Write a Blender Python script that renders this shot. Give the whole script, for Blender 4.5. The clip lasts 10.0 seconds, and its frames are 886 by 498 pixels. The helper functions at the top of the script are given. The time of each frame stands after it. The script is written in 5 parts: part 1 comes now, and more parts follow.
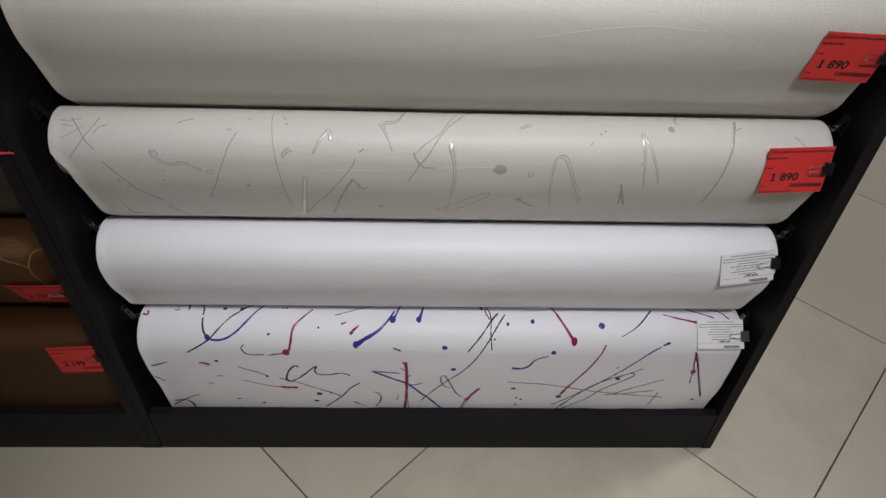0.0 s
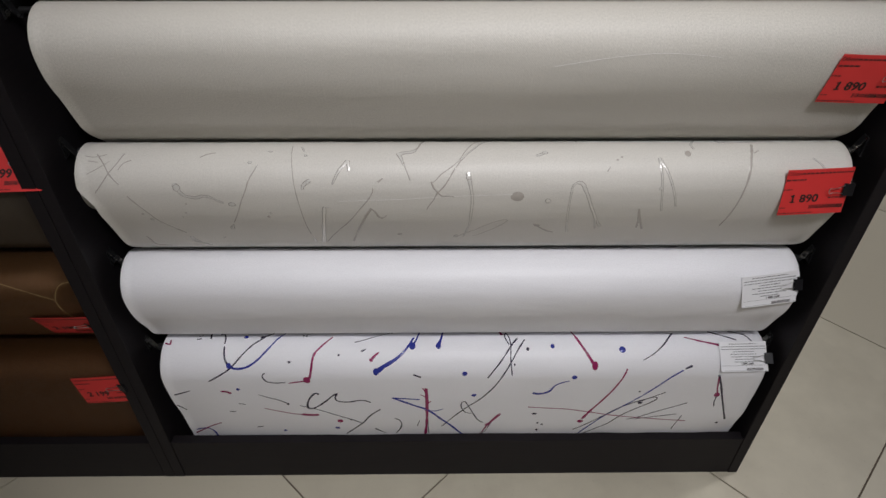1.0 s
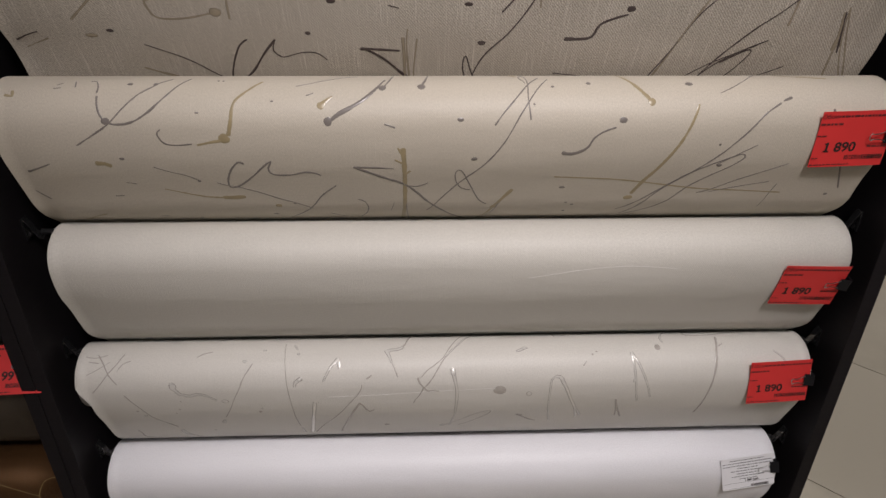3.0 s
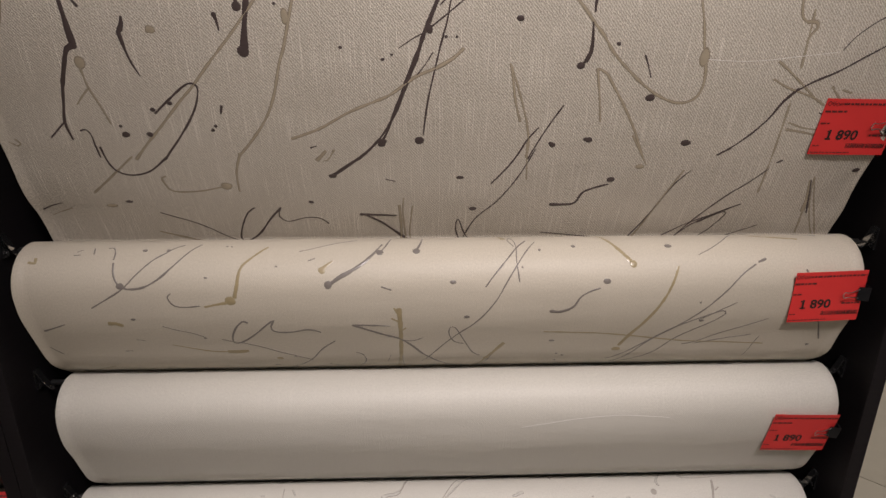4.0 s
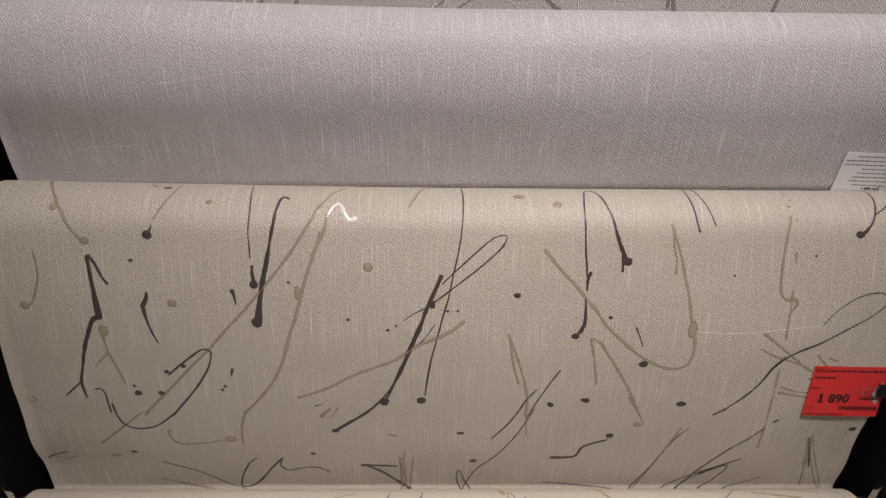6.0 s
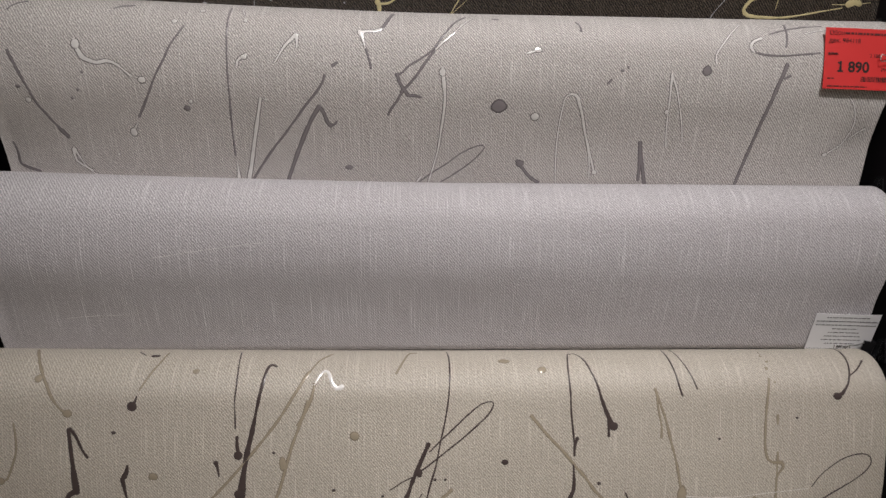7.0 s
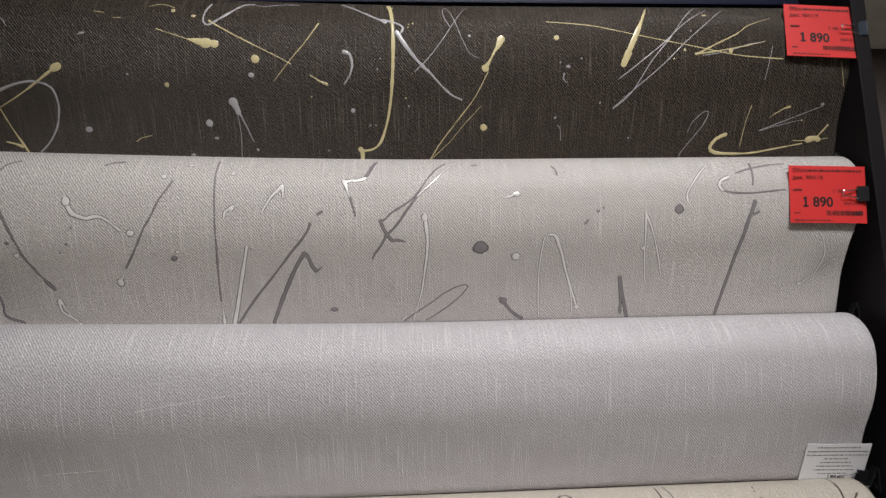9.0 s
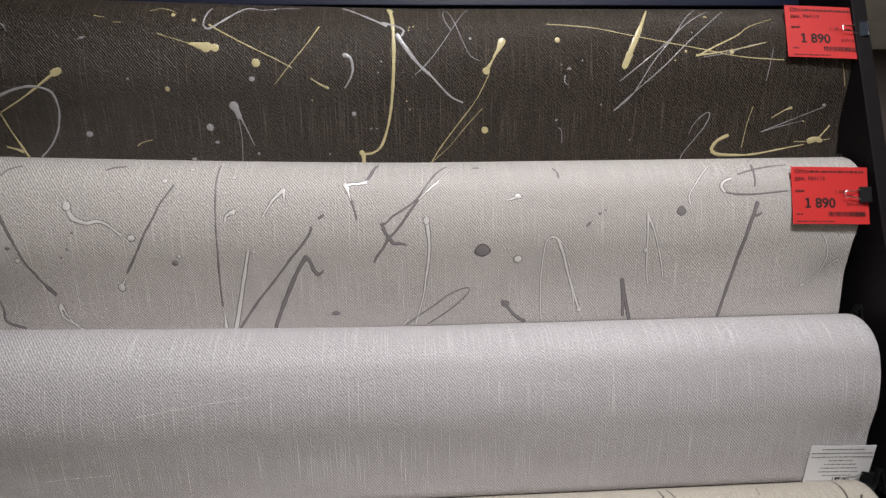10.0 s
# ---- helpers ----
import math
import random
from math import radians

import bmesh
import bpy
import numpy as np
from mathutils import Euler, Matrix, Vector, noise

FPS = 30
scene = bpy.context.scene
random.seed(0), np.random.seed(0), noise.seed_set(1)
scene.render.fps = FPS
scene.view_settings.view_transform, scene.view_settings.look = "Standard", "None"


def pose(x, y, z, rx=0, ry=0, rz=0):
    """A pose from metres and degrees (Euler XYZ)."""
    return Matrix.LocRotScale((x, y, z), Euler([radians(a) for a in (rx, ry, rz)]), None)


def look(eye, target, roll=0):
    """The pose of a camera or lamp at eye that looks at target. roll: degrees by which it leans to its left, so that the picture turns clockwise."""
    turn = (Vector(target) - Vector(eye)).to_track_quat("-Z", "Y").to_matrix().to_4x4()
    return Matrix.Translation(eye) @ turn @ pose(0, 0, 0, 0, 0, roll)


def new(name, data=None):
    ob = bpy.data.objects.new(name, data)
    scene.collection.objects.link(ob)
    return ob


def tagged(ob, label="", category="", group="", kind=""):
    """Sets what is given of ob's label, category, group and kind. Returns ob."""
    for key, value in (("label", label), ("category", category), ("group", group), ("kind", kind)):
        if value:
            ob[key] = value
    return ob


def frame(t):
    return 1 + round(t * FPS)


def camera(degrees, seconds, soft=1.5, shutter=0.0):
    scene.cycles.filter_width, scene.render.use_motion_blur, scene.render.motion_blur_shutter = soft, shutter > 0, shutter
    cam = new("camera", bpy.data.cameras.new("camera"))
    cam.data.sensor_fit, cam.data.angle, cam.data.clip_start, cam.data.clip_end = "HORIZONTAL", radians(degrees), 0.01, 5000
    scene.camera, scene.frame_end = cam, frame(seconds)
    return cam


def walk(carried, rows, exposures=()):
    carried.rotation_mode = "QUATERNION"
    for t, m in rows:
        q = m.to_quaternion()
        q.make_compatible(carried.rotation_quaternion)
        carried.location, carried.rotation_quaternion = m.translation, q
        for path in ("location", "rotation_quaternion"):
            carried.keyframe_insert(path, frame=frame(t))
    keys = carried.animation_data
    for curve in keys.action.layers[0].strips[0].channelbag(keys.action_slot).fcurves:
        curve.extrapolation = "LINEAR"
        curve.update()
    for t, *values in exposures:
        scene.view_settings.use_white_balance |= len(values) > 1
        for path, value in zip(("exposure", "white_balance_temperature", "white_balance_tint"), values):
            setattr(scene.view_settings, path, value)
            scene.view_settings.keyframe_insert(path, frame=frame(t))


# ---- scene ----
cam = camera(69.3, 10.0)
PATH = [
    (0, (-0.033, 0.004, 1.209), (0.036, 1.505, -0.111), 2.4),
    (0.5, (-0.038, 0.006, 1.215), (-0.011, 1.527, -0.084), 1.3),
    (1, (-0.037, 0.008, 1.221), (-0.018, 1.549, -0.054), 0.2),
    (1.5, (-0.045, 0.003, 1.233), (-0.007, 1.579, 0.001), 0.1),
    (2, (-0.04, -0.004, 1.264), (-0.001, 1.642, 0.129), -0.3),
    (2.2, (-0.041, -0.006, 1.269), (0.005, 1.667, 0.175), -0.3),
    (3.3, (-0.037, 0.02, 1.364), (0.038, 1.821, 0.497), 0.6),
    (3.5, (-0.032, 0.018, 1.382), (0.028, 1.846, 0.574), 0.2),
    (4, (-0.024, 0.016, 1.431), (0.031, 1.889, 0.732), -0.0),
    (4.5, (-0.028, 0.017, 1.472), (0.025, 1.938, 0.915), 0.1),
    (5, (-0.027, 0.023, 1.507), (0.007, 1.972, 1.059), 0.3),
    (5.2, (-0.02, 0.018, 1.504), (0.006, 1.981, 1.12), 0.4),
    (6.5, (-0.018, 0.024, 1.631), (0.039, 2.017, 1.471), 0.5),
    (7, (-0.023, 0.009, 1.652), (0.065, 2.006, 1.698), 0.1),
    (7.5, (-0.018, 0.005, 1.665), (0.072, 1.998, 1.806), -0.5),
    (8, (-0.019, 0.0, 1.692), (0.096, 1.988, 1.886), -0.6),
    (8.5, (-0.018, -0.007, 1.714), (0.105, 1.973, 1.968), -0.7),
    (9, (-0.018, -0.005, 1.721), (0.107, 1.968, 2.023), -1.5),
    (9.5, (-0.016, -0.004, 1.718), (0.103, 1.964, 2.049), -1.9),
    (10, (-0.02, -0.003, 1.722), (0.105, 1.969, 2.032), -1.8),
]
EXPOSURES = [(0.0, -0.16, 6200, 11), (2.0, -0.2, 6250, 12), (3.5, -0.2, 6700, 17), (5.0, -0.13, 6900, 17), (6.5, -0.2, 6650, 15), (7.0, -0.27, 6500, 12), (8.5, -0.15, 6350, 10), (10.0, 0.02, 6350, 10)]
walk(cam, [(t, look(eye, target, roll)) for t, eye, target, roll in PATH], EXPOSURES)

# ---- light: overhead lamps, none of them in view; spots and fill are added ----
world = bpy.data.worlds.new("shop_air")
world.use_nodes = True
world.node_tree.nodes["Background"].inputs[0].default_value = (1.0, 0.9, 0.76, 1)
world.node_tree.nodes["Background"].inputs[1].default_value = 0.035
scene.world = world


def fill_lamp(x, y, watts, size_x, size_y, colour):
    lamp = bpy.data.lights.new("fill_lamp", "AREA")
    lamp.shape, lamp.size, lamp.size_y, lamp.energy, lamp.color = "RECTANGLE", size_x, size_y, watts, colour
    new("fill_lamp", lamp).matrix_world = pose(x, y, 3.17)


def added_spot(x, y, target, watts, degrees):
    lamp = bpy.data.lights.new("added_spot", "SPOT")
    lamp.energy, lamp.spot_size, lamp.spot_blend, lamp.shadow_soft_size, lamp.color = watts, radians(degrees), 1.0, 0.16, LAMP_COLOUR
    new("added_spot", lamp).matrix_world = look((x, y, 3.12), target)


LAMP_COLOUR = (1.0, 0.965, 0.945)
# Unseen spots, added so the light falls off towards the rack's sides
added_spot(0.28, -0.85, (0.10, 0.75, 1.85), 196, 52)
added_spot(0.30, -0.85, (0.03, 0.75, 0.40), 182, 38)
# Unseen fill lamps, added for soft light; the last stands behind the rack
for lx, ly in ((-1.3, -0.7), (1.4, -0.7)):
    fill_lamp(lx, ly, 5, 0.9, 0.3, LAMP_COLOUR)
fill_lamp(0.0, -2.6, 16, 1.2, 0.6, LAMP_COLOUR)
fill_lamp(2.6, 1.6, 42, 0.6, 0.6, LAMP_COLOUR)


# ---- materials ----
def material(name):
    m = bpy.data.materials.new(name)
    m.use_nodes = True
    n, l = m.node_tree.nodes, m.node_tree.links
    return m, n, l, n["Principled BSDF"]


def mix_colour(n, l, fac, a, b, mode="MIX"):
    node = n.new("ShaderNodeMix")
    node.data_type, node.blend_type = "RGBA", mode
    for socket, v in ((0, fac), (6, a), (7, b)):
        if isinstance(v, bpy.types.NodeSocket):
            l.new(v, node.inputs[socket])
        elif socket == 0:
            node.inputs[0].default_value = v
        else:
            node.inputs[socket].default_value = (*v, 1)
    return node.outputs[2]


def mapped(n, l, scale, kind="UV", turn=0.0):
    tc, mp = n.new("ShaderNodeTexCoord"), n.new("ShaderNodeMapping")
    l.new(tc.outputs[kind], mp.inputs[0])
    mp.inputs["Scale"].default_value = scale
    mp.inputs["Rotation"].default_value = (0, 0, radians(turn))
    return mp.outputs[0]


def noise_of(n, l, vec, scale, detail=3.0, rough=0.5):
    t = n.new("ShaderNodeTexNoise")
    l.new(vec, t.inputs["Vector"])
    t.inputs["Scale"].default_value, t.inputs["Detail"].default_value, t.inputs["Roughness"].default_value = scale, detail, rough
    return t.outputs[0]


def ramp_of(n, l, value, lo, hi):
    r = n.new("ShaderNodeMapRange")
    l.new(value, r.inputs[0])
    r.inputs[1].default_value, r.inputs[2].default_value = lo, hi
    return r.outputs[0]


def wallpaper(name, base, thread, dark, weave=1.0, slub=0.5, rough=0.55, twill=0.35, metal=0.0, pitch=235.0):
    """Vinyl wallpaper with a woven relief: a fine twill, long slubs down the length, faint handling marks."""
    m, n, l, p = material(name)
    uv = mapped(n, l, (1, 1, 1))
    wave = n.new("ShaderNodeTexWave")
    wave.wave_type, wave.bands_direction = "BANDS", "DIAGONAL"
    l.new(mapped(n, l, (1.0, -0.85, 1)), wave.inputs["Vector"])
    wave.inputs["Scale"].default_value, wave.inputs["Distortion"].default_value, wave.inputs["Detail"].default_value = pitch, 4.0, 2.0
    wave.inputs["Detail Scale"].default_value = 1.6
    grain = noise_of(n, l, mapped(n, l, (700, 420, 1)), 1.0, 2.0)
    slubs = ramp_of(n, l, noise_of(n, l, mapped(n, l, (720, 13, 1)), 1.0, 1.5, 0.5), 0.56, 0.74)
    weft = ramp_of(n, l, noise_of(n, l, mapped(n, l, (14, 420, 1)), 1.0, 2.0, 0.6), 0.60, 0.85)
    broad = noise_of(n, l, mapped(n, l, (3, 9, 1)), 1.0, 4.0)
    tw = n.new("ShaderNodeMath")
    tw.operation = "MULTIPLY"
    l.new(ramp_of(n, l, wave.outputs[1], 0.2, 0.8), tw.inputs[0])
    tw.inputs[1].default_value = twill
    c = mix_colour(n, l, tw.outputs[0], base, dark)
    sl = n.new("ShaderNodeMath")
    sl.operation = "MULTIPLY"
    l.new(slubs, sl.inputs[0])
    sl.inputs[1].default_value = slub
    c = mix_colour(n, l, sl.outputs[0], c, thread)
    g2 = n.new("ShaderNodeMapRange")
    l.new(grain, g2.inputs[0])
    g2.inputs[1].default_value, g2.inputs[2].default_value, g2.inputs[3].default_value, g2.inputs[4].default_value = 0.3, 0.7, 1 - 0.30 * weave, 1 + 0.22 * weave
    b2 = n.new("ShaderNodeMapRange")
    l.new(broad, b2.inputs[0])
    b2.inputs[1].default_value, b2.inputs[2].default_value, b2.inputs[3].default_value, b2.inputs[4].default_value = 0.3, 0.7, 0.96, 1.03
    mm = n.new("ShaderNodeMath")
    mm.operation = "MULTIPLY"
    l.new(g2.outputs[0], mm.inputs[0])
    l.new(b2.outputs[0], mm.inputs[1])
    vm = n.new("ShaderNodeVectorMath")
    vm.operation = "SCALE"
    l.new(c, vm.inputs[0])
    l.new(mm.outputs[0], vm.inputs["Scale"])
    l.new(vm.outputs[0], p.inputs["Base Color"])
    p.inputs["Roughness"].default_value = rough
    p.inputs["Metallic"].default_value = metal
    p.inputs["Specular IOR Level"].default_value = 0.35
    add = n.new("ShaderNodeMath")
    l.new(wave.outputs[1], add.inputs[0])
    l.new(slubs, add.inputs[1])
    add2 = n.new("ShaderNodeMath")
    l.new(add.outputs[0], add2.inputs[0])
    l.new(weft, add2.inputs[1])
    bump = n.new("ShaderNodeBump")
    bump.inputs["Strength"].default_value, bump.inputs["Distance"].default_value = 0.5 * weave, 0.0005
    l.new(add2.outputs[0], bump.inputs["Height"])
    crease = n.new("ShaderNodeBump")
    crease.inputs["Strength"].default_value, crease.inputs["Distance"].default_value = 0.55, 0.004
    l.new(noise_of(n, l, mapped(n, l, (5, 14, 1)), 1.0, 3.0, 0.55), crease.inputs["Height"])
    l.new(bump.outputs[0], crease.inputs["Normal"])
    l.new(crease.outputs[0], p.inputs["Normal"])
    return m


def plain(name, colour, rough=0.5, metal=0.0, vary=0.12, scale=40.0, bump=0.0, specular=0.5):
    m, n, l, p = material(name)
    vec = mapped(n, l, (1, 1, 1), "Object")
    v = noise_of(n, l, vec, scale, 5.0)
    c = mix_colour(n, l, ramp_of(n, l, v, 0.3, 0.7), tuple(x * (1 - vary) for x in colour), tuple(min(1, x * (1 + vary)) for x in colour))
    l.new(c, p.inputs["Base Color"])
    p.inputs["Roughness"].default_value, p.inputs["Metallic"].default_value = rough, metal
    p.inputs["Specular IOR Level"].default_value = specular
    if bump:
        b = n.new("ShaderNodeBump")
        b.inputs["Strength"].default_value, b.inputs["Distance"].default_value = bump, 0.001
        l.new(noise_of(n, l, vec, scale * 6, 3.0), b.inputs["Height"])
        l.new(b.outputs[0], p.inputs["Normal"])
    return m


def black_board(name):
    """Black laminated chipboard, faintly grained and scuffed."""
    m, n, l, p = material(name)
    vec = mapped(n, l, (3, 3, 60), "Object")
    v = noise_of(n, l, vec, 4.0, 6.0)
    scuff = ramp_of(n, l, noise_of(n, l, mapped(n, l, (9, 9, 9), "Object"), 3.0, 8.0, 0.7), 0.62, 0.8)
    c = mix_colour(n, l, v, (0.0095, 0.0080, 0.0092), (0.0165, 0.0140, 0.0160))
    sc = n.new("ShaderNodeMath")
    sc.operation = "MULTIPLY"
    l.new(scuff, sc.inputs[0])
    sc.inputs[1].default_value = 0.25
    l.new(mix_colour(n, l, sc.outputs[0], c, (0.05, 0.045, 0.045)), p.inputs["Base Color"])
    p.inputs["Roughness"].default_value = 0.5
    p.inputs["Specular IOR Level"].default_value = 0.14
    b = n.new("ShaderNodeBump")
    b.inputs["Strength"].default_value, b.inputs["Distance"].default_value = 0.15, 0.0006
    l.new(v, b.inputs["Height"])
    l.new(b.outputs[0], p.inputs["Normal"])
    return m


def tile_material():
    m, n, l, p = material("floor_tile")
    info = n.new("ShaderNodeObjectInfo")
    vec = mapped(n, l, (1, 1, 1), "Object")
    cloud = noise_of(n, l, vec, 5.0, 6.0, 0.6)
    speck = ramp_of(n, l, noise_of(n, l, vec, 160.0, 2.0), 0.66, 0.8)
    c = mix_colour(n, l, ramp_of(n, l, cloud, 0.3, 0.7), (0.50, 0.46, 0.36), (0.66, 0.615, 0.49))
    c = mix_colour(n, l, info.outputs["Random"], c, (0.60, 0.555, 0.44))
    sp = n.new("ShaderNodeMath")
    sp.operation = "MULTIPLY"
    l.new(speck, sp.inputs[0])
    sp.inputs[1].default_value = 0.3
    l.new(mix_colour(n, l, sp.outputs[0], c, (0.22, 0.18, 0.14)), p.inputs["Base Color"])
    l.new(ramp_of(n, l, cloud, -0.9, 2.0), p.inputs["Roughness"])
    p.inputs["Specular IOR Level"].default_value = 0.35
    return m


BLACK = black_board("black_board")
TILE = tile_material()
GROUT = plain("grout", (0.13, 0.10, 0.075), 0.9, bump=0.4)
WALLS = plain("shop_wall_paint", (0.45, 0.41, 0.36), 0.8, scale=4)
DARKWALL = plain("dark_stock", (0.045, 0.032, 0.026), 0.7, scale=3, vary=0.4)
CEILING = plain("ceiling_paint", (0.7, 0.7, 0.68), 0.9, scale=6)
STEEL = plain("zinc_steel", (0.62, 0.62, 0.62), 0.28, 1.0, 0.06)
DARKSTEEL = plain("dark_steel", (0.02, 0.02, 0.021), 0.4, 0.5, 0.1)
CLIPBLACK = plain("black_enamel", (0.010, 0.010, 0.012), 0.4, specular=0.2)
CLIPBLUE = plain("blue_grey_enamel", (0.008, 0.016, 0.03), 0.5)
CLIPBLUE.node_tree.nodes["Principled BSDF"].inputs["Specular IOR Level"].default_value = 0.12
CARDRED = plain("red_card", (0.65, 0.033, 0.032), 0.5, vary=0.05, scale=20)
CARDWHITE = plain("white_card", (0.8, 0.8, 0.82), 0.5, vary=0.03, scale=20)
INK = plain("black_ink", (0.02, 0.012, 0.012), 0.6)
INKRED = plain("faded_ink", (0.10, 0.015, 0.015), 0.6)
INKGREY = plain("grey_ink", (0.12, 0.12, 0.13), 0.6)
PAPERBACK = plain("paper_backing", (0.74, 0.72, 0.68), 0.8, vary=0.05, scale=90)
NAVY = plain("navy_board", (0.004, 0.007, 0.028), 0.5, scale=6, specular=0.2)
PLASTIC = plain("clear_plastic", (0.30, 0.30, 0.31), 0.05, vary=0.03)
PLASTIC.node_tree.nodes["Principled BSDF"].inputs["Transmission Weight"].default_value = 0.96

PAPERS = {
    1: wallpaper("white_vinyl", (0.80, 0.80, 0.83), (0.84, 0.84, 0.86), (0.74, 0.74, 0.77), 0.25, 0.2, 0.45, 0.15),
    2: wallpaper("plain_white_vinyl", (0.80, 0.80, 0.83), (0.84, 0.84, 0.86), (0.74, 0.74, 0.77), 0.25, 0.2, 0.45, 0.15),
    3: wallpaper("ivory_vinyl", (0.60, 0.58, 0.535), (0.66, 0.635, 0.59), (0.51, 0.49, 0.45), 0.35, 0.3, 0.45, 0.25),
    4: wallpaper("plain_ivory_vinyl", (0.56, 0.54, 0.49), (0.63, 0.605, 0.555), (0.43, 0.41, 0.37), 0.5, 0.35, 0.48, 0.35),
    5: wallpaper("cream_vinyl", (0.50, 0.455, 0.38), (0.55, 0.505, 0.43), (0.42, 0.38, 0.315), 0.35, 0.3, 0.5, 0.25),
    6: wallpaper("beige_textile_vinyl", (0.57, 0.525, 0.455), (0.74, 0.695, 0.62), (0.23, 0.20, 0.155), 0.95, 0.62, 0.45, 0.50, pitch=182.0),
    7: wallpaper("plain_grey_textile_vinyl", (0.66, 0.632, 0.65), (0.79, 0.77, 0.78), (0.20, 0.19, 0.205), 1.0, 0.72, 0.48, 0.62, pitch=184.0),
    8: wallpaper("light_grey_textile_vinyl", (0.70, 0.665, 0.64), (0.82, 0.79, 0.765), (0.21, 0.19, 0.18), 1.05, 0.6, 0.48, 0.70, pitch=184.0),
    9: wallpaper("charcoal_textile_vinyl", (0.108, 0.085, 0.064), (0.19, 0.16, 0.13), (0.003, 0.003, 0.004), 2.7, 0.75, 0.42, 1.0, pitch=178.0),
}


def raised_ink(name, colour, rough=0.25, metal=0.0):
    m, n, l, p = material(name)
    vec = mapped(n, l, (1, 1, 1), "Object")
    v = noise_of(n, l, vec, 120.0, 3.0)
    l.new(mix_colour(n, l, v, tuple(x * 0.8 for x in colour), tuple(min(1, x * 1.15) for x in colour)), p.inputs["Base Color"])
    p.inputs["Roughness"].default_value, p.inputs["Metallic"].default_value = rough, metal
    b = n.new("ShaderNodeBump")
    b.inputs["Strength"].default_value, b.inputs["Distance"].default_value = 0.2, 0.0004
    l.new(noise_of(n, l, vec, 300.0, 2.0), b.inputs["Height"])
    l.new(b.outputs[0], p.inputs["Normal"])
    return m


INKS = {
    1: (raised_ink("ink_blue", (0.025, 0.035, 0.26)), raised_ink("ink_magenta", (0.25, 0.012, 0.085)), raised_ink("ink_slate", (0.028, 0.022, 0.05))),
    3: (raised_ink("pearl_relief", (0.70, 0.68, 0.64), 0.24, 0.2), raised_ink("stone_relief", (0.40, 0.37, 0.335), 0.25), None),
    5: (raised_ink("grey_relief", (0.18, 0.16, 0.145), 0.3), raised_ink("olive_relief", (0.31, 0.25, 0.145), 0.3), None),
    6: (raised_ink("charcoal_relief", (0.068, 0.050, 0.048), 0.28), raised_ink("gold_relief", (0.39, 0.335, 0.25), 0.25, 0.1), None),
    8: (raised_ink("silver_pearl_relief", (0.80, 0.78, 0.76), 0.28, 0.15), raised_ink("graphite_relief", (0.235, 0.212, 0.22), 0.3), None),
    9: (raised_ink("silver_relief", (0.42, 0.41, 0.43), 0.25), raised_ink("pale_gold_relief", (0.62, 0.54, 0.30), 0.25), None),
}
STOCK = {
    1: wallpaper("copper_vinyl", (0.17, 0.078, 0.030), (0.24, 0.13, 0.06), (0.04, 0.02, 0.010), 2.6, 0.3, 0.34, 0.7, 0.65),
    2: wallpaper("bronze_vinyl", (0.18, 0.09, 0.038), (0.22, 0.13, 0.06), (0.07, 0.037, 0.018), 1.4, 0.2, 0.32, 0.5, 0.65),
    3: wallpaper("umber_vinyl", (0.075, 0.06, 0.045), (0.11, 0.09, 0.07), (0.04, 0.032, 0.026), 0.6, 0.2, 0.5, 0.4),
    4: wallpaper("dark_brown_vinyl", (0.05, 0.032, 0.026), (0.08, 0.05, 0.04), (0.03, 0.02, 0.016), 0.6, 0.2, 0.5, 0.4),
    5: wallpaper("tan_vinyl", (0.30, 0.22, 0.13), (0.36, 0.27, 0.17), (0.2, 0.15, 0.09), 0.6, 0.2, 0.5, 0.4),
    6: wallpaper("coffee_vinyl", (0.07, 0.05, 0.04), (0.1, 0.08, 0.06), (0.04, 0.03, 0.025), 0.6, 0.2, 0.5, 0.4),
}
# Shading along the edges of the raised strokes, put into a darker colour
RIM_SHADES = {
    3: (raised_ink("ivory_rim_shade", (0.26, 0.24, 0.215), 0.3), None),
    5: (None, raised_ink("olive_rim_shade", (0.30, 0.25, 0.15), 0.3)),
    6: (None, raised_ink("gold_rim_shade", (0.22, 0.18, 0.13), 0.3)),
    8: (raised_ink("pearl_rim_shade", (0.14, 0.128, 0.125), 0.3), raised_ink("graphite_rim_shade", (0.12, 0.105, 0.11), 0.3)),
}
SCRATCH = raised_ink("scuff_mark", (0.74, 0.72, 0.70), 0.5)
THREAD = raised_ink("gold_thread", (0.42, 0.30, 0.13), 0.3, 0.3)


# ---- mesh helpers ----
def mesh_of(name, verts, faces, mat, smooth=False):
    me = bpy.data.meshes.new(name)
    me.from_pydata([tuple(v) for v in verts], [], faces)
    me.materials.append(mat)
    if smooth:
        me.polygons.foreach_set("use_smooth", [True] * len(me.polygons))
    me.update()
    return me


def under(name, me, parent, label=""):
    ob = new(name, me)
    ob.parent = parent
    return tagged(ob, label)


def part(name, bm, mat, parent, label=""):
    me = bpy.data.meshes.new(name)
    bm.to_mesh(me)
    bm.free()
    me.materials.append(mat)
    return under(name, me, parent, label)


def box(x0, y0, z0, x1, y1, z1, bevel=0.0):
    bm = bmesh.new()
    bmesh.ops.create_cube(bm, size=1.0, matrix=Matrix.Translation(((x0 + x1) / 2, (y0 + y1) / 2, (z0 + z1) / 2)) @ Matrix.Diagonal((x1 - x0, y1 - y0, z1 - z0, 1)))
    if bevel:
        bmesh.ops.bevel(bm, geom=bm.edges[:], offset=bevel, segments=2, affect="EDGES", profile=0.7)
    return bm


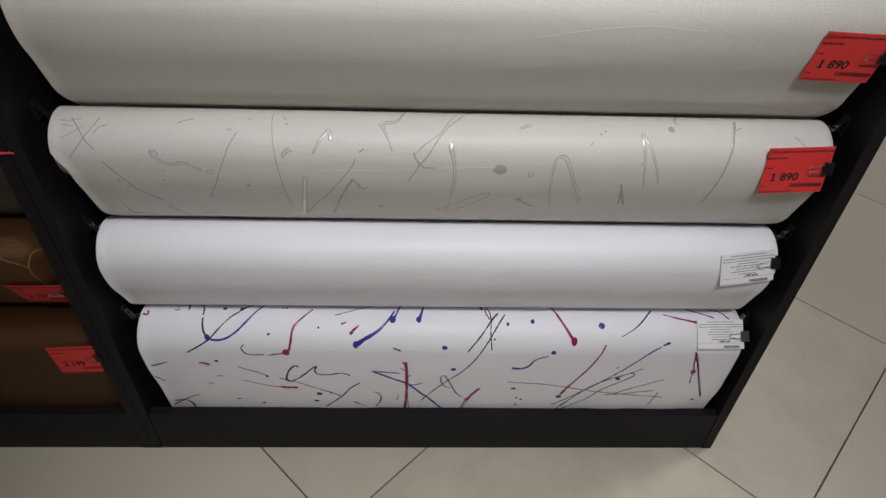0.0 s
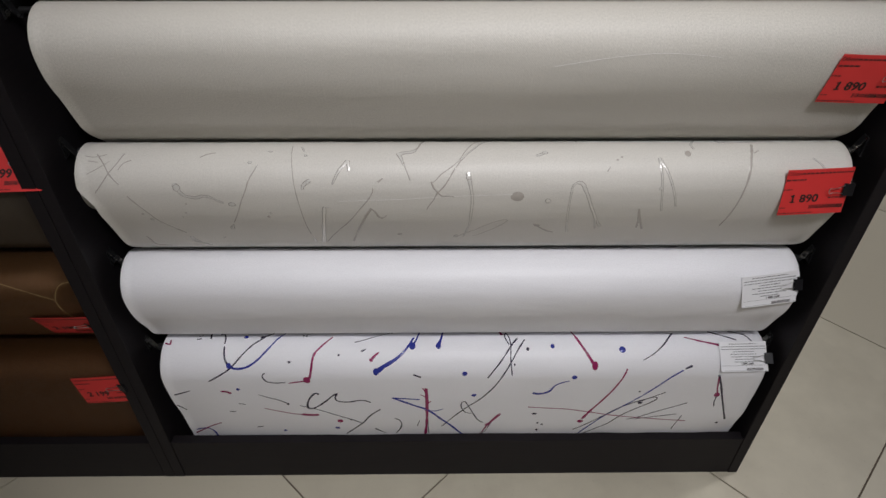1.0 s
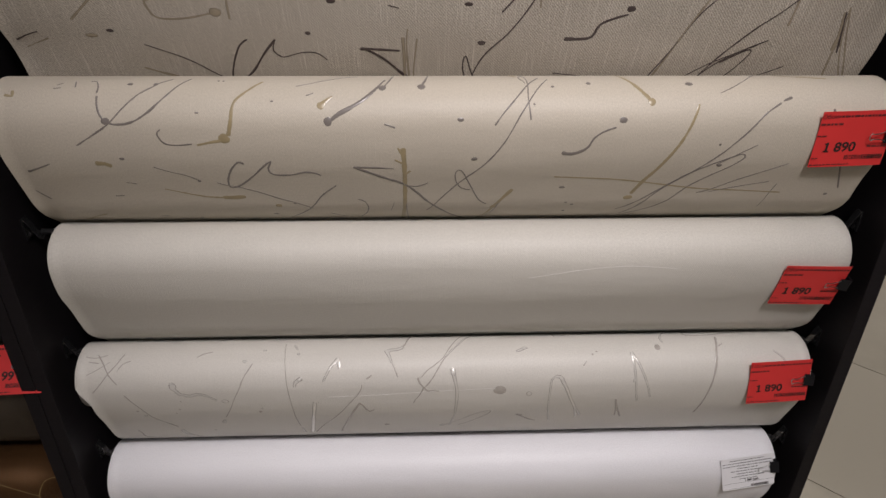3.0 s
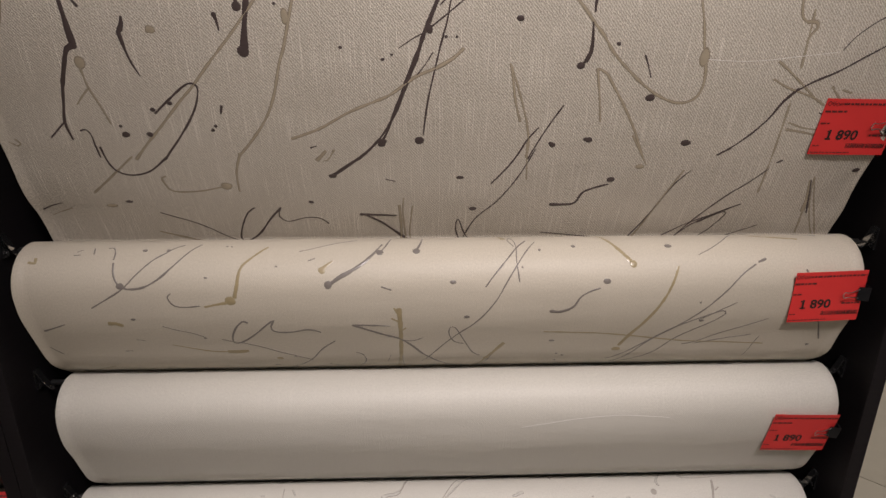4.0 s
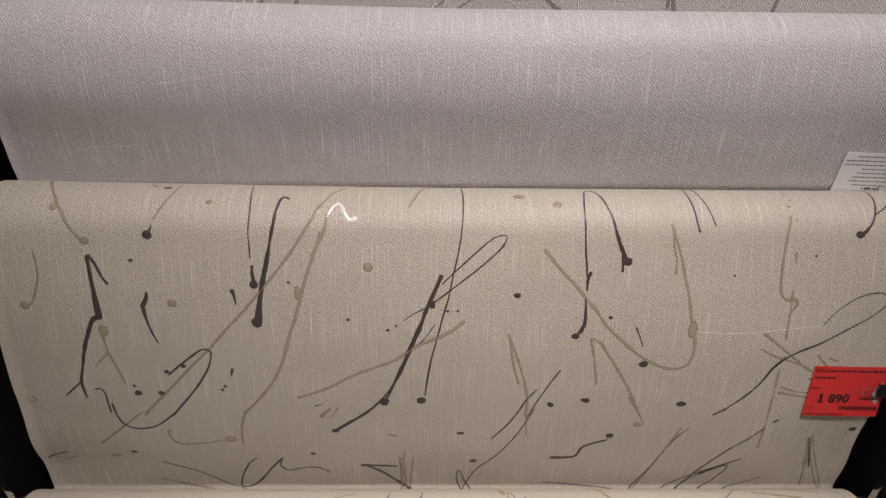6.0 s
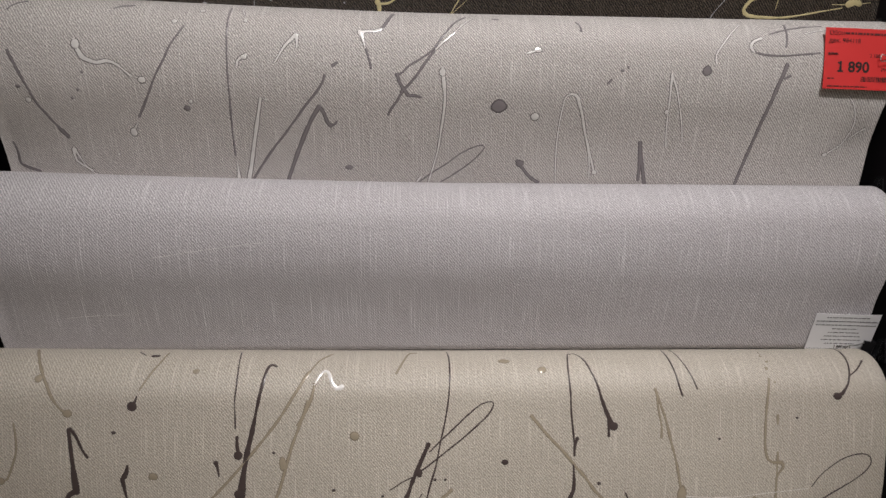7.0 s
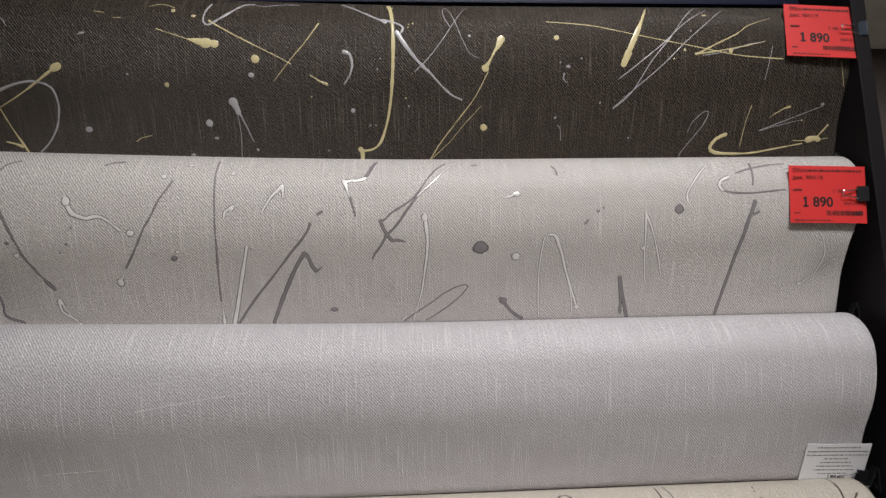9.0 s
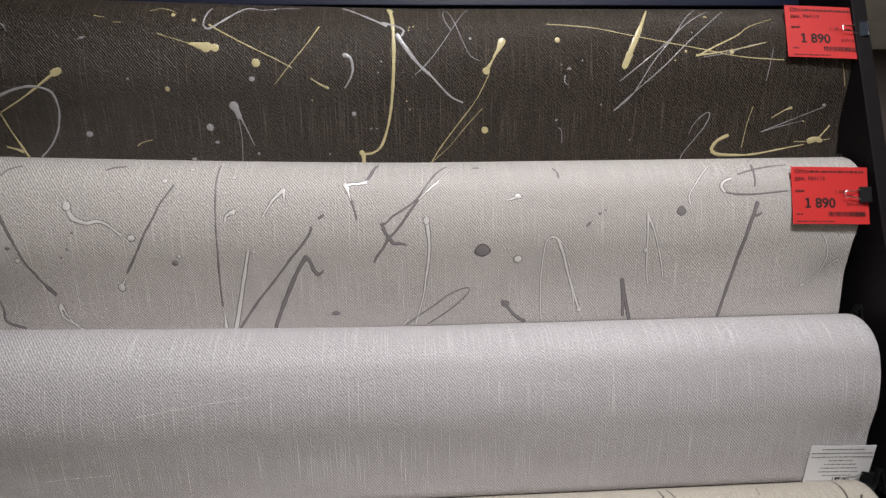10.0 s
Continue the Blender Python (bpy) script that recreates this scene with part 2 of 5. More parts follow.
def structure(name, bm, mat, label, category):
    me = bpy.data.meshes.new(name)
    bm.to_mesh(me)
    bm.free()
    me.materials.append(mat)
    return tagged(new(name, me), label, category, kind="structure")


def rod(bm, a, b, r, n=12):
    a, b = Vector(a), Vector(b)
    m = Matrix.Translation((a + b) / 2) @ (b - a).to_track_quat("Z", "Y").to_matrix().to_4x4()
    bmesh.ops.create_cone(bm, cap_ends=True, segments=n, radius1=r, radius2=r, depth=(b - a).length, matrix=m)


def wire(bm, pts, r, n=6):
    for a, b in zip(pts, pts[1:]):
        rod(bm, a, b, r, n)
        bmesh.ops.create_icosphere(bm, subdivisions=1, radius=r, matrix=Matrix.Translation(b))


def strip(bm, pts, wide_, thick):
    """A bent strip of even thickness along points (x, z), with its width along y."""
    rows = []
    for i, (x, z) in enumerate(pts):
        x0, z0 = pts[max(0, i - 1)]
        x1, z1 = pts[min(len(pts) - 1, i + 1)]
        d = math.hypot(x1 - x0, z1 - z0)
        nx, nz = -(z1 - z0) / d * thick / 2, (x1 - x0) / d * thick / 2
        rows.append([bm.verts.new((x + k * nx, y, z + k * nz)) for k, y in ((-1, -wide_ / 2), (1, -wide_ / 2), (1, wide_ / 2), (-1, wide_ / 2))])
    for a, b in zip(rows, rows[1:]):
        for k in range(4):
            bm.faces.new((a[k], a[(k + 1) % 4], b[(k + 1) % 4], b[k]))
    bm.faces.new(rows[0][::-1])
    bm.faces.new(rows[-1])


def letters(body, size, mat, parent, name, m, bold=0.0, label=""):
    cu = bpy.data.curves.new("letters", "FONT")
    cu.body, cu.size, cu.offset, cu.extrude = body, size, bold, 0.0001
    cu.resolution_u = 3
    tmp = bpy.data.objects.new("letters", cu)
    me = bpy.data.meshes.new_from_object(tmp)
    bpy.data.objects.remove(tmp)
    me.materials.clear()
    me.materials.append(mat)
    ob = under(name, me, parent, label)
    ob.matrix_local = m
    return ob


# ---- floor and shop ----
PITCH, P0, Q0 = 0.634, 0.270, -0.537
structure("floor", box(-3, -3, -0.06, 3, 3, -0.004), GROUT, "dark beige grout bed of the tiled floor", "floor")
structure("wall_back", box(-3, 3, 0, 3, 3.2, 3.3), DARKWALL, "dark brown shop wall far behind the rack", "wall")
structure("wall_front", box(-3, -3.2, 0, 3, -3, 3.3), WALLS, "plain shop wall behind the aisle", "wall")
structure("wall_left", box(-3.2, -3, 0, -3, 3, 3.3), DARKWALL, "dark shop wall lined with stock", "wall")
structure("wall_right", box(3, -3, 0, 3.2, 3, 3.3), DARKWALL, "dark brown shop wall lined with stock", "wall")
structure("ceiling", box(-3.2, -3.2, 3.2, 3.2, 3.2, 3.3), CEILING, "plain pale shop ceiling", "ceiling")


# ---- the racks ----
RODS = (0.340, 0.545, 0.748, 0.946, 1.142, 1.537, 1.743, 1.946, 2.150)


def rack(x0, x1, label, header):
    """A black board rack: side panels, plinth, back, and rods on holders at even heights."""
    root = tagged(new("wallpaper_rack"), label, "display rack", group="wallpaper racks")
    root.location = ((x0 + x1) / 2, 0.9, 0)
    t, top = 0.02, 2.26
    cx = (x0 + x1) / 2
    bmsets = [("side_panel", box(x0 - cx, -0.158, 0, x0 - cx + t, 0.16, top, 0.0015), "black side panel with drilled holders"),
              ("side_panel", box(x1 - cx - t, -0.158, 0, x1 - cx, 0.16, top, 0.0015), "black side panel with drilled holders"),
              ("plinth", box(x0 - cx + t + 0.001, -0.157, 0, x1 - cx - t - 0.001, -0.139, 0.119, 0.0015), "black plinth board scuffed along its edge"),
              ("back_board", box(x0 - cx + t + 0.001, 0.14, 0, x1 - cx - t - 0.001, 0.155, top - 0.01), "black back board")]
    for name, bm, lab in bmsets:
        part(name, bm, BLACK, root, lab)
    if header:
        part("header_board", box(x0 - cx + t + 0.002, -0.06, 2.205, x1 - cx - t - 0.002, -0.04, top + 0.2, 0.002), NAVY, root, "dark navy header board")
    half = (x1 - x0) / 2 - t
    bm = bmesh.new()
    rod(bm, (-half + 0.02, 0, 0), (half - 0.02, 0, 0), 0.004, 16)
    first = part("rod", bm, DARKSTEEL, root, "thin dark steel hanging rod")
    first.location = (0, -0.098, RODS[0])
    for z in RODS[1:]:
        o = under("rod", first.data, root, "thin dark steel hanging rod")
        o.location = (0, -0.098, z)
    bm = box(0.0, -0.007, -0.010, 0.0025, 0.007, 0.021, 0.0008)
    strip(bm, [(0.002, 0.020), (0.006, 0.012), (0.011, 0.001), (0.017, -0.007), (0.022, -0.008), (0.024, -0.004)], 0.010, 0.0016)
    rod(bm, (0.002, 0, -0.004), (0.0045, 0, -0.004), 0.0035, 10)
    me = bpy.data.meshes.new("rod_hook")
    bm.to_mesh(me)
    bm.free()
    me.materials.append(PLASTIC)
    for z in RODS:
        for side in (-1, 1):
            o = under("rod_hook", me, root, "clear plastic rod hook")
            o.matrix_local = pose(side * half, -0.098, z, 0, 0, 0 if side < 0 else 180)
    return root


rack(-0.584, 0.592, "black wooden wallpaper rack with a low plinth on tiles", True)
rack(-1.761, -0.585, "black wooden rack of brown wallpapers beside the other", False)


# Centre height and radius of each roll, and its middle along the rods
ROLL_Y = 0.80
ROLLS = {1: (0.303, 0.053, 0.0115), 2: (0.504, 0.051, 0.002), 3: (0.706, 0.049, 0.004), 4: (0.907, 0.048, 0.012), 5: (1.099, 0.052, 0.001),
         6: (1.493, 0.052, 0.006), 7: (1.700, 0.052, 0.018), 8: (1.909, 0.051, 0.020), 9: (2.117, 0.052, 0.020)}
WIDTH = 1.064


def wide(number):
    """The width of a roll, core and loose edge included."""
    return {1: 1.081, 2: 1.078, 3: 1.081, 8: 1.082, 9: 1.104}.get(number, WIDTH)


def sheet_path(number):
    """The cut through a roll's loose sheet, from the back of the roll over its front and down: steps of (length, y, z)."""
    cz, r, _ = ROLLS[number]
    bulge, most = {1: (1.20, 20.0), 6: (0.68, 28.0)}.get(number, (0.15, 24.0 if number < 6 else 27.0))
    most = radians(most)
    pts = []
    for k in range(30):
        a = radians(170 - 170 * k / 29)
        pts.append((ROLL_Y - r * math.cos(a), cz + r * math.sin(a)))
    low = ROLLS[number - 1] if number > 1 else (-0.02, 0.0, 0.0)
    ring = low[1] + 0.0012
    down, on = 0.0, True
    while on:
        down += 0.007
        a = min(most, math.asin(min(1.0, down / bulge)))
        rest = down - bulge * math.sin(a)
        y, z = ROLL_Y - r + bulge * (1 - math.cos(a)) + rest * math.tan(a), cz - down
        on = z > 0.03 if number == 1 else z > low[0] + low[1] + 0.033 if number < 6 else math.hypot(y - ROLL_Y, z - low[0]) > ring and z > low[0] + 0.6 * ring
        if on:
            pts.append((y, z))
    if 1 < number < 6:
        dy, dz = math.sin(most), -math.cos(most)
        y, z = pts[-1]
        ey, ez, h = ROLL_Y + low[1] + 0.008, low[0] - 0.005, 0.04
        for k in range(1, 10):
            t = k / 9
            b0, b1, b2, b3 = (1 - t) ** 3, 3 * t * (1 - t) ** 2, 3 * t * t * (1 - t), t ** 3
            pts.append((b0 * y + b1 * (y + dy * h) + b2 * ey + b3 * ey, b0 * z + b1 * (z + dz * h) + b2 * (ez + h) + b3 * ez))
    elif number > 5:
        start = math.atan2(pts[-1][1] - low[0], pts[-1][0] - ROLL_Y) - 0.05
        for k in range(10):
            a = start * (1 - k / 9)
            pts.append((ROLL_Y + ring * math.cos(a), low[0] + ring * math.sin(a)))
    out, s = [], 0.0
    for i, (y, z) in enumerate(pts):
        if i:
            s += math.dist((y, z), pts[i - 1])
        out.append((s, y, z))
    return out


def thicker(number, u, s):
    """The upper rolls are wound thicker towards one end: how far their surface stands out there."""
    if number < 6 or u > 0:
        return 0.0
    most = {6: 0.005, 7: 0.010}.get(number, 0.014)
    return most * (-u / 0.53) ** 1.4 * (1.0 if s < 0.2 else max(0.2, 1.0 - (s - 0.2) / 0.15))


def ripple(number, u, s, drop, end):
    """How far the loose sheet bulges out of its even path."""
    edge = max(0.0, abs(u) / (wide(number) / 2) - 0.72) / 0.28
    loose = min(1.0, max(0.0, (s - drop) / 0.12)) * min(1.0, max(0.0, (end - s) / 0.06))
    v = noise.noise((u * 3.1 + number * 7.3, s * 5.0, number * 1.7)) * 0.0035 + noise.noise((u * 9.0 + number, s * 13.0 + u * 9, 3.3)) * 0.0018 * (1 + 3 * edge)
    return loose * (v - 0.0035 * edge * edge) + thicker(number, u, s)


class Sheet:
    """The loose sheet of a roll: places on it, by metres across and along the paper."""

    def __init__(self, number, path, centre):
        self.number, self.path, self.centre = number, path, centre
        self.drop = next((a[0] for a, b in zip(path, path[1:]) if b[1] > a[1] + 1e-6 and a[0] > 0.05), path[-1][0])
        self.length = path[-1][0]
        self.fold = path[-10][0] if number > 1 else 9.0

    def place(self, u, s, lift=0.0):
        s = min(max(s, 0.0), self.length - 1e-6)
        for (s0, y0, z0), (s1, y1, z1) in zip(self.path, self.path[1:]):
            if s <= s1:
                break
        k = (s - s0) / (s1 - s0)
        ny, nz = (z1 - z0) / (s1 - s0), -(y1 - y0) / (s1 - s0)
        out = lift + ripple(self.number, u, s, self.drop, self.fold)
        return (self.centre + u, y0 + k * (y1 - y0) + ny * out, z0 + k * (z1 - z0) + nz * out)

    def mesh(self, mat, columns=56):
        rows = [p[0] for p in self.path]
        us = [wide(self.number) * (c / columns - 0.5) for c in range(columns + 1)]
        verts, faces, uvs, round_ = [], [], [], []
        for lift in (0.0, -0.0009):
            for s in rows:
                for u in us:
                    inset = 0.0015 * noise.noise((s * 9, self.number * 3.1, 1.0 if u > 0 else 5.0)) if abs(u) > wide(self.number) / 2 - 1e-6 else 0.0
                    if self.number == 8 and abs(u) > 0.4:
                        inset -= math.copysign(0.012 * min(1.0, max(0.0, (s - self.drop - 0.01) / 0.06)) * (abs(u) - 0.4) / 0.14, u)
                    if self.number == 3 and u < -0.4:
                        inset += 0.013 * min(1.0, max(0.0, (s - self.drop + 0.01) / 0.03)) * (-0.4 - u) / 0.132
                    verts.append(self.place(u + inset, s, lift))
                    uvs.append((u, s))
        w, h = columns + 1, len(rows)
        at = lambda layer, r, c: layer * w * h + r * w + c
        for r in range(h - 1):
            for c in range(columns):
                faces.append((at(0, r, c), at(0, r, c + 1), at(0, r + 1, c + 1), at(0, r + 1, c))[::-1])
                faces.append((at(1, r, c), at(1, r, c + 1), at(1, r + 1, c + 1), at(1, r + 1, c)))
                round_ += [True, True]
            for c, flip in ((0, 1), (columns, -1)):
                faces.append((at(0, r, c), at(1, r, c), at(1, r + 1, c), at(0, r + 1, c))[::-flip])
                round_.append(False)
        me = mesh_of("sheet", verts, faces, mat)
        me.polygons.foreach_set("use_smooth", round_)
        layer = me.uv_layers.new(name="UVMap")
        for lp in me.loops:
            layer.data[lp.index].uv = uvs[lp.vertex_index]
        return me


def roll_body(number, r, mat):
    """The wound paper: a cylinder with a hollow core and a stepped spiral at each end."""
    n, half = 48, wide(number) / 2
    rings = [(half - 0.001, 0.021), (half - 0.0025, 0.024), (half - 0.001, 0.027), (half - 0.003, 0.031), (half - 0.0012, 0.034), (half - 0.0025, 0.038),
             (half - 0.001, r - 0.006), (half - 0.002, r - 0.003), (half - 0.0015, r - 0.0016)]
    prof = [(-x, q) for x, q in rings] + [(x, q) for x, q in rings[::-1]]
    verts, faces = [], []
    for x, q in prof:
        for k in range(n):
            a = 2 * math.pi * k / n
            verts.append((x, q * math.cos(a), q * math.sin(a)))
    m = len(prof)
    for i in range(m):
        for k in range(n):
            a, b = i * n + k, i * n + (k + 1) % n
            c, d = ((i + 1) % m) * n + (k + 1) % n, ((i + 1) % m) * n + k
            faces.append((a, b, c, d))
    me = mesh_of("roll", verts, faces, mat)
    for p in me.polygons:
        p.use_smooth = len(rings) * n - n <= p.index < len(rings) * n
    return me


def smooth_line(pts):
    """A curve through the points, in small steps."""
    out = []
    for i in range(len(pts) - 1):
        p0, p1, p2, p3 = (Vector(pts[max(0, min(len(pts) - 1, j))]) for j in (i - 1, i, i + 1, i + 2))
        n = max(2, min(8, int((p2 - p1).length / 5)))
        for k in range(n):
            t = k / n
            out.append(0.5 * ((2 * p1) + (p2 - p0) * t + (2 * p0 - 5 * p1 + 4 * p2 - p3) * t * t + (3 * p1 - p0 - 3 * p2 + p3) * t ** 3))
    out.append(Vector(pts[-1]))
    return out


class Printer:
    """Lays the raised strokes and drops of the design on one sheet, as parts of it."""

    def __init__(self, sheet, parent, shift, inks, rims=(None, None), low=0.02, high=None, turn=(1, 0, 0, 0, 1, 0)):
        self.sheet, self.parent, self.shift, self.inks, self.low = sheet, parent, shift, inks, low
        self.rims, self.high, self.turn = rims, min(high or 9, sheet.length - 0.02), turn
        self.rng = random.Random(sheet.number)
        self.half = wide(sheet.number) / 2 - (0.014 if sheet.number == 8 else 0.0)

    def ink(self, kind):
        return self.inks[2] if kind == "C" and self.inks[2] else self.inks[1 if kind == "B" else 0]

    def laid(self, u, v):
        """A point of the design, in millimetres, as it lies on this sheet: metres across and along."""
        a, b, c, d, e, f = self.turn
        return (a * u + b * v + c) / 1000, (d * u + e * v + f) / 1000 - self.shift

    def stroke(self, kind, wide_a, wide_b, *pts):
        pts = [self.laid(u, v) for u, v in pts]
        keep = [p for p in pts if self.low < p[1] < self.high and abs(p[0]) < self.half - 0.002]
        if len(keep) < 2:
            return
        line = [v / 1000 for v in smooth_line([(1000 * u, 1000 * s) for u, s in keep])]
        if self.inks[2]:
            wide_a, wide_b = wide_a * 1.3 + 0.3, wide_b * 1.3 + 0.3
        n, verts, faces, rows = len(line), [], [], []
        for i, p in enumerate(line):
            d = (line[min(n - 1, i + 1)] - line[max(0, i - 1)])
            d = d.normalized() if d.length > 1e-9 else Vector((1, 0))
            side = Vector((-d.y, d.x))
            k = i / (n - 1)
            w = (wide_a + (wide_b - wide_a) * (k ** 1.3 if wide_b > wide_a else math.sqrt(k))) / 2000
            w *= (0.88 + 0.34 * noise.noise((p.x * 60, p.y * 60, 2.0)) + 0.30 * noise.noise((p.x * 170, p.y * 170, 7.0)))
            caps = [(1.0, 0.0)]
            if i == 0:
                caps = [(0.12, -1.0), (0.5, -0.87), (0.87, -0.5), (1.0, 0.0)]
            elif i == n - 1:
                caps = [(1.0, 0.0), (0.87, 0.5), (0.5, 0.87), (0.12, 1.0)]
            rows += [(p + d * w * on, side, w * part_) for part_, on in caps]
        for p, side, w in rows:
            out = w + (min(0.0007, 0.45 * w + 0.0001) if self.rims[1 if kind == "B" else 0] else 0.0)
            for off, lift in ((-out, 0.00008), (-w * 0.86, 0.00028), (0, 0.0003), (w * 0.86, 0.00028), (out, 0.00008)):
                q = p + side * off
                q.x = max(-self.half, min(self.half, q.x))
                verts.append(self.sheet.place(q.x, q.y, lift))
        n = len(rows)
        for i in range(n - 1):
            for c in range(4):
                a = i * 5 + c
                faces.append((a, a + 1, a + 6, a + 5))
        me = mesh_of("paint_stroke", verts, faces, self.ink(kind), True)
        self.rim(me, kind, [i for i in range(len(faces)) if i % 4 in (0, 3)])
        under("paint_stroke", me, self.parent)

    # Gives a stroke's edge faces the darker colour that stands for relief shading
    def rim(self, me, kind, which):
        mat = self.rims[1 if kind == "B" else 0]
        if mat:
            me.materials.append(mat)
            for i in which:
                me.polygons[i].material_index = 1

    def blot(self, kind, wide, tall, place):
        u, s = self.laid(*place)
        if not (self.low < s < self.high) or abs(u) > self.half - 0.006:
            return
        if self.inks[2]:
            tall = tall * 1.4
        if self.sheet.number in (1, 6, 8, 9) and wide < 5:
            wide, tall = wide * 1.25, tall * 1.25
        n, verts, faces = 14, [self.sheet.place(u, s, 0.00045)], []
        for ring, lift in ((0.8, 0.00042), (1.0, 0.0001)):
            for k in range(n):
                a = 2 * math.pi * k / n
                w = ring * (1 + 0.16 * noise.noise((math.cos(a) + u * 50, math.sin(a) + s * 50, 1.0)))
                verts.append(self.sheet.place(u + wide / 1000 * w * math.cos(a), s + tall / 1000 * w * math.sin(a), lift))
        for k in range(n):
            j = (k + 1) % n
            faces.append((0, 1 + k, 1 + j))
            faces.append((1 + k, 1 + n + k, 1 + n + j, 1 + j))
        me = mesh_of("paint_drop", verts, faces, self.ink(kind), True)
        self.rim(me, kind, range(1, 2 * n, 2))
        under("paint_drop", me, self.parent)


def design_upper(stroke, blot):
    stroke("B", 2.4, 2.0, (-497, -53), (-490, -38), (-481, -18), (-474, 1), (-465, 17), (-457, 31))
    stroke("B", 3.4, 4.4, (-458, 29), (-454, 35), (-450, 41))
    stroke("B", 1.4, 1.4, (-501, -94), (-494, -103), (-483, -107))
    stroke("B", 2.0, 1.6, (-386, -103), (-378, -107), (-366, -109))
    stroke("A", 8, 3.4, (-425, -64), (-423, -58), (-420, -52), (-416, -47), (-409, -44), (-401, -42), (-393, -44), (-385, -43), (-378, -39))
    stroke("A", 2, 3, (-378, -39), (-372, -34), (-366, -29))
    blot("A", 5.2, 6, (-424, -61))
    blot("A", 5, 4.2, (-354, -25))
    stroke("B", 1.6, 2.0, (-306, -83), (-313, -73), (-321, -62), (-329, -46), (-339, -30), (-347, -14), (-356, 2), (-365, 17))
    stroke("A", 1.5, 6, (-368, 24), (-371, 29), (-374, 34))
    blot("A", 3.6, 4.6, (-374, 35))
    blot("B", 2.2, 1.6, (-490, -17))
    blot("B", 1.4, 1.4, (-419, -32))
    blot("B", 1.4, 1.4, (-426, -14))
    blot("B", 1.2, 1.2, (-434, -5))
    blot("A", 3, 2.8, (-482, -3))
    blot("A", 3, 2.2, (-317, -88))
    blot("A", 3, 1.6, (-288, -104))
    blot("B", 3, 2.6, (-308, 6))
    blot("A", 2.2, 2, (-303, -2))
    blot("A", 1.8, 1.6, (-397, 63))
    stroke("B", 1.4, 1.6, (-257, -113), (-258, -96), (-258, -75), (-258, -52), (-258, -30), (-258, -10), (-259, 14), (-260, 40), (-260, 64))
    stroke("A", 1.6, 1.6, (-244, -110), (-240, -100))
    blot("A", 2.2, 2.2, (-238, -92))
    stroke("A", 3, 6, (-247, -42), (-246, -47), (-241, -51), (-237, -53))
    blot("A", 3.2, 2.4, (-239, -51))
    stroke("A", 2, 5.6, (-204, -46), (-198, -56), (-192, -65), (-186, -71), (-181, -76))
    stroke("A", 5.6, 2.6, (-180, -76), (-179, -70), (-179, -63))
    stroke("A", 4.4, 6, (-223, -6), (-229, 19), (-236, 48), (-242, 74), (-247, 93))
    blot("A", 1.8, 1.4, (-217, -5))
    stroke("A", 1.6, 5, (-259, 74), (-259, 84), (-259, 91))
    stroke("A", 5.4, 3, (-448, 57), (-448, 71), (-433, 83))
    stroke("A", 4.6, 2.2, (-447, 56), (-444, 65), (-438, 79), (-430, 88))
    blot("A", 2.6, 2.2, (-429, 89))
    stroke("B", 2.0, 3.0, (-516, 48), (-514, 61), (-514, 76), (-494, 85))
    stroke("B", 2.0, 2.4, (-148, -33), (-150, -26), (-159, -13), (-172, 2), (-185, 19), (-200, 38), (-215, 56), (-231, 78), (-241, 93))
    stroke("B", 4.4, 3.6, (-156, 3), (-162, 12), (-169, 24), (-177, 41), (-185, 59), (-191, 74), (-198, 91), (-199, 95))
    stroke("B", 3.6, 3.6, (-156, 3), (-151, 10), (-148, 20), (-144, 25))
    stroke("B", 3.0, 2.0, (-144, 26), (-138, 23), (-136, 20))
    stroke("B", 2.6, 2.6, (-139, -43), (-133, -47))
    blot("B", 4.2, 2.4, (-124, 78))
    stroke("B", 3.4, 3.0, (-69, -116), (-74, -105), (-78, -94), (-83, -87))
    stroke("A", 4, 5.4, (-83, -87), (-90, -84), (-98, -84), (-106, -82))
    stroke("A", 7, 2, (-107, -82), (-104, -74), (-101, -64))
    stroke("B", 2.0, 2.0, (-101, -66), (-97, -52), (-94, -41))
    stroke("B", 1.6, 1.6, (16, -112), (5, -102), (-5, -88), (-15, -74), (-24, -62), (-38, -52), (-50, -45), (-58, -37), (-63, -35))
    stroke("A", 2, 2, (26, -110), (15, -99), (2, -84), (-12, -71), (-20, -63))
    stroke("B", 2.0, 2.4, (-20, -63), (-31, -49), (-43, -32), (-52, -22), (-59, -16))
    stroke("B", 3.9, 3.0, (-64, -35), (-62, -27), (-57, -19), (-51, -11))
    stroke("B", 3.0, 2.0, (-51, -11), (-43, -11), (-35, -9))
    stroke("B", 3.1, 1.8, (-57, -18), (-64, -5), (-71, 4), (-75, 12))
    blot("B", 3.8, 1.6, (52, -108))
    stroke("A", 2, 5, (88, -61), (93, -62), (100, -65))
    blot("A", 4.4, 2.6, (101, -65))
    stroke("A", 6, 1.8, (-11, -42), (-10, -32), (-8, -11), (-9, 10), (-12, 32), (-15, 55), (-21, 78), (-26, 96))
    blot("A", 3.8, 4.4, (-11, -38))
    stroke("B", 1.2, 1.2, (-37, 96), (-23, 85), (-5, 73), (13, 59), (28, 51), (38, 48), (42, 51), (35, 61), (20, 75), (2, 88), (-11, 96))
    stroke("A", 3, 3.6, (-40, 95), (-36, 90))
    blot("B", 10.2, 8.2, (57, 0))
    blot("A", 4.6, 4.4, (101, 12))
    stroke("B", 4.2, 3.0, (83, 68), (89, 75), (97, 85))
    blot("B", 4, 3.6, (87, 71))
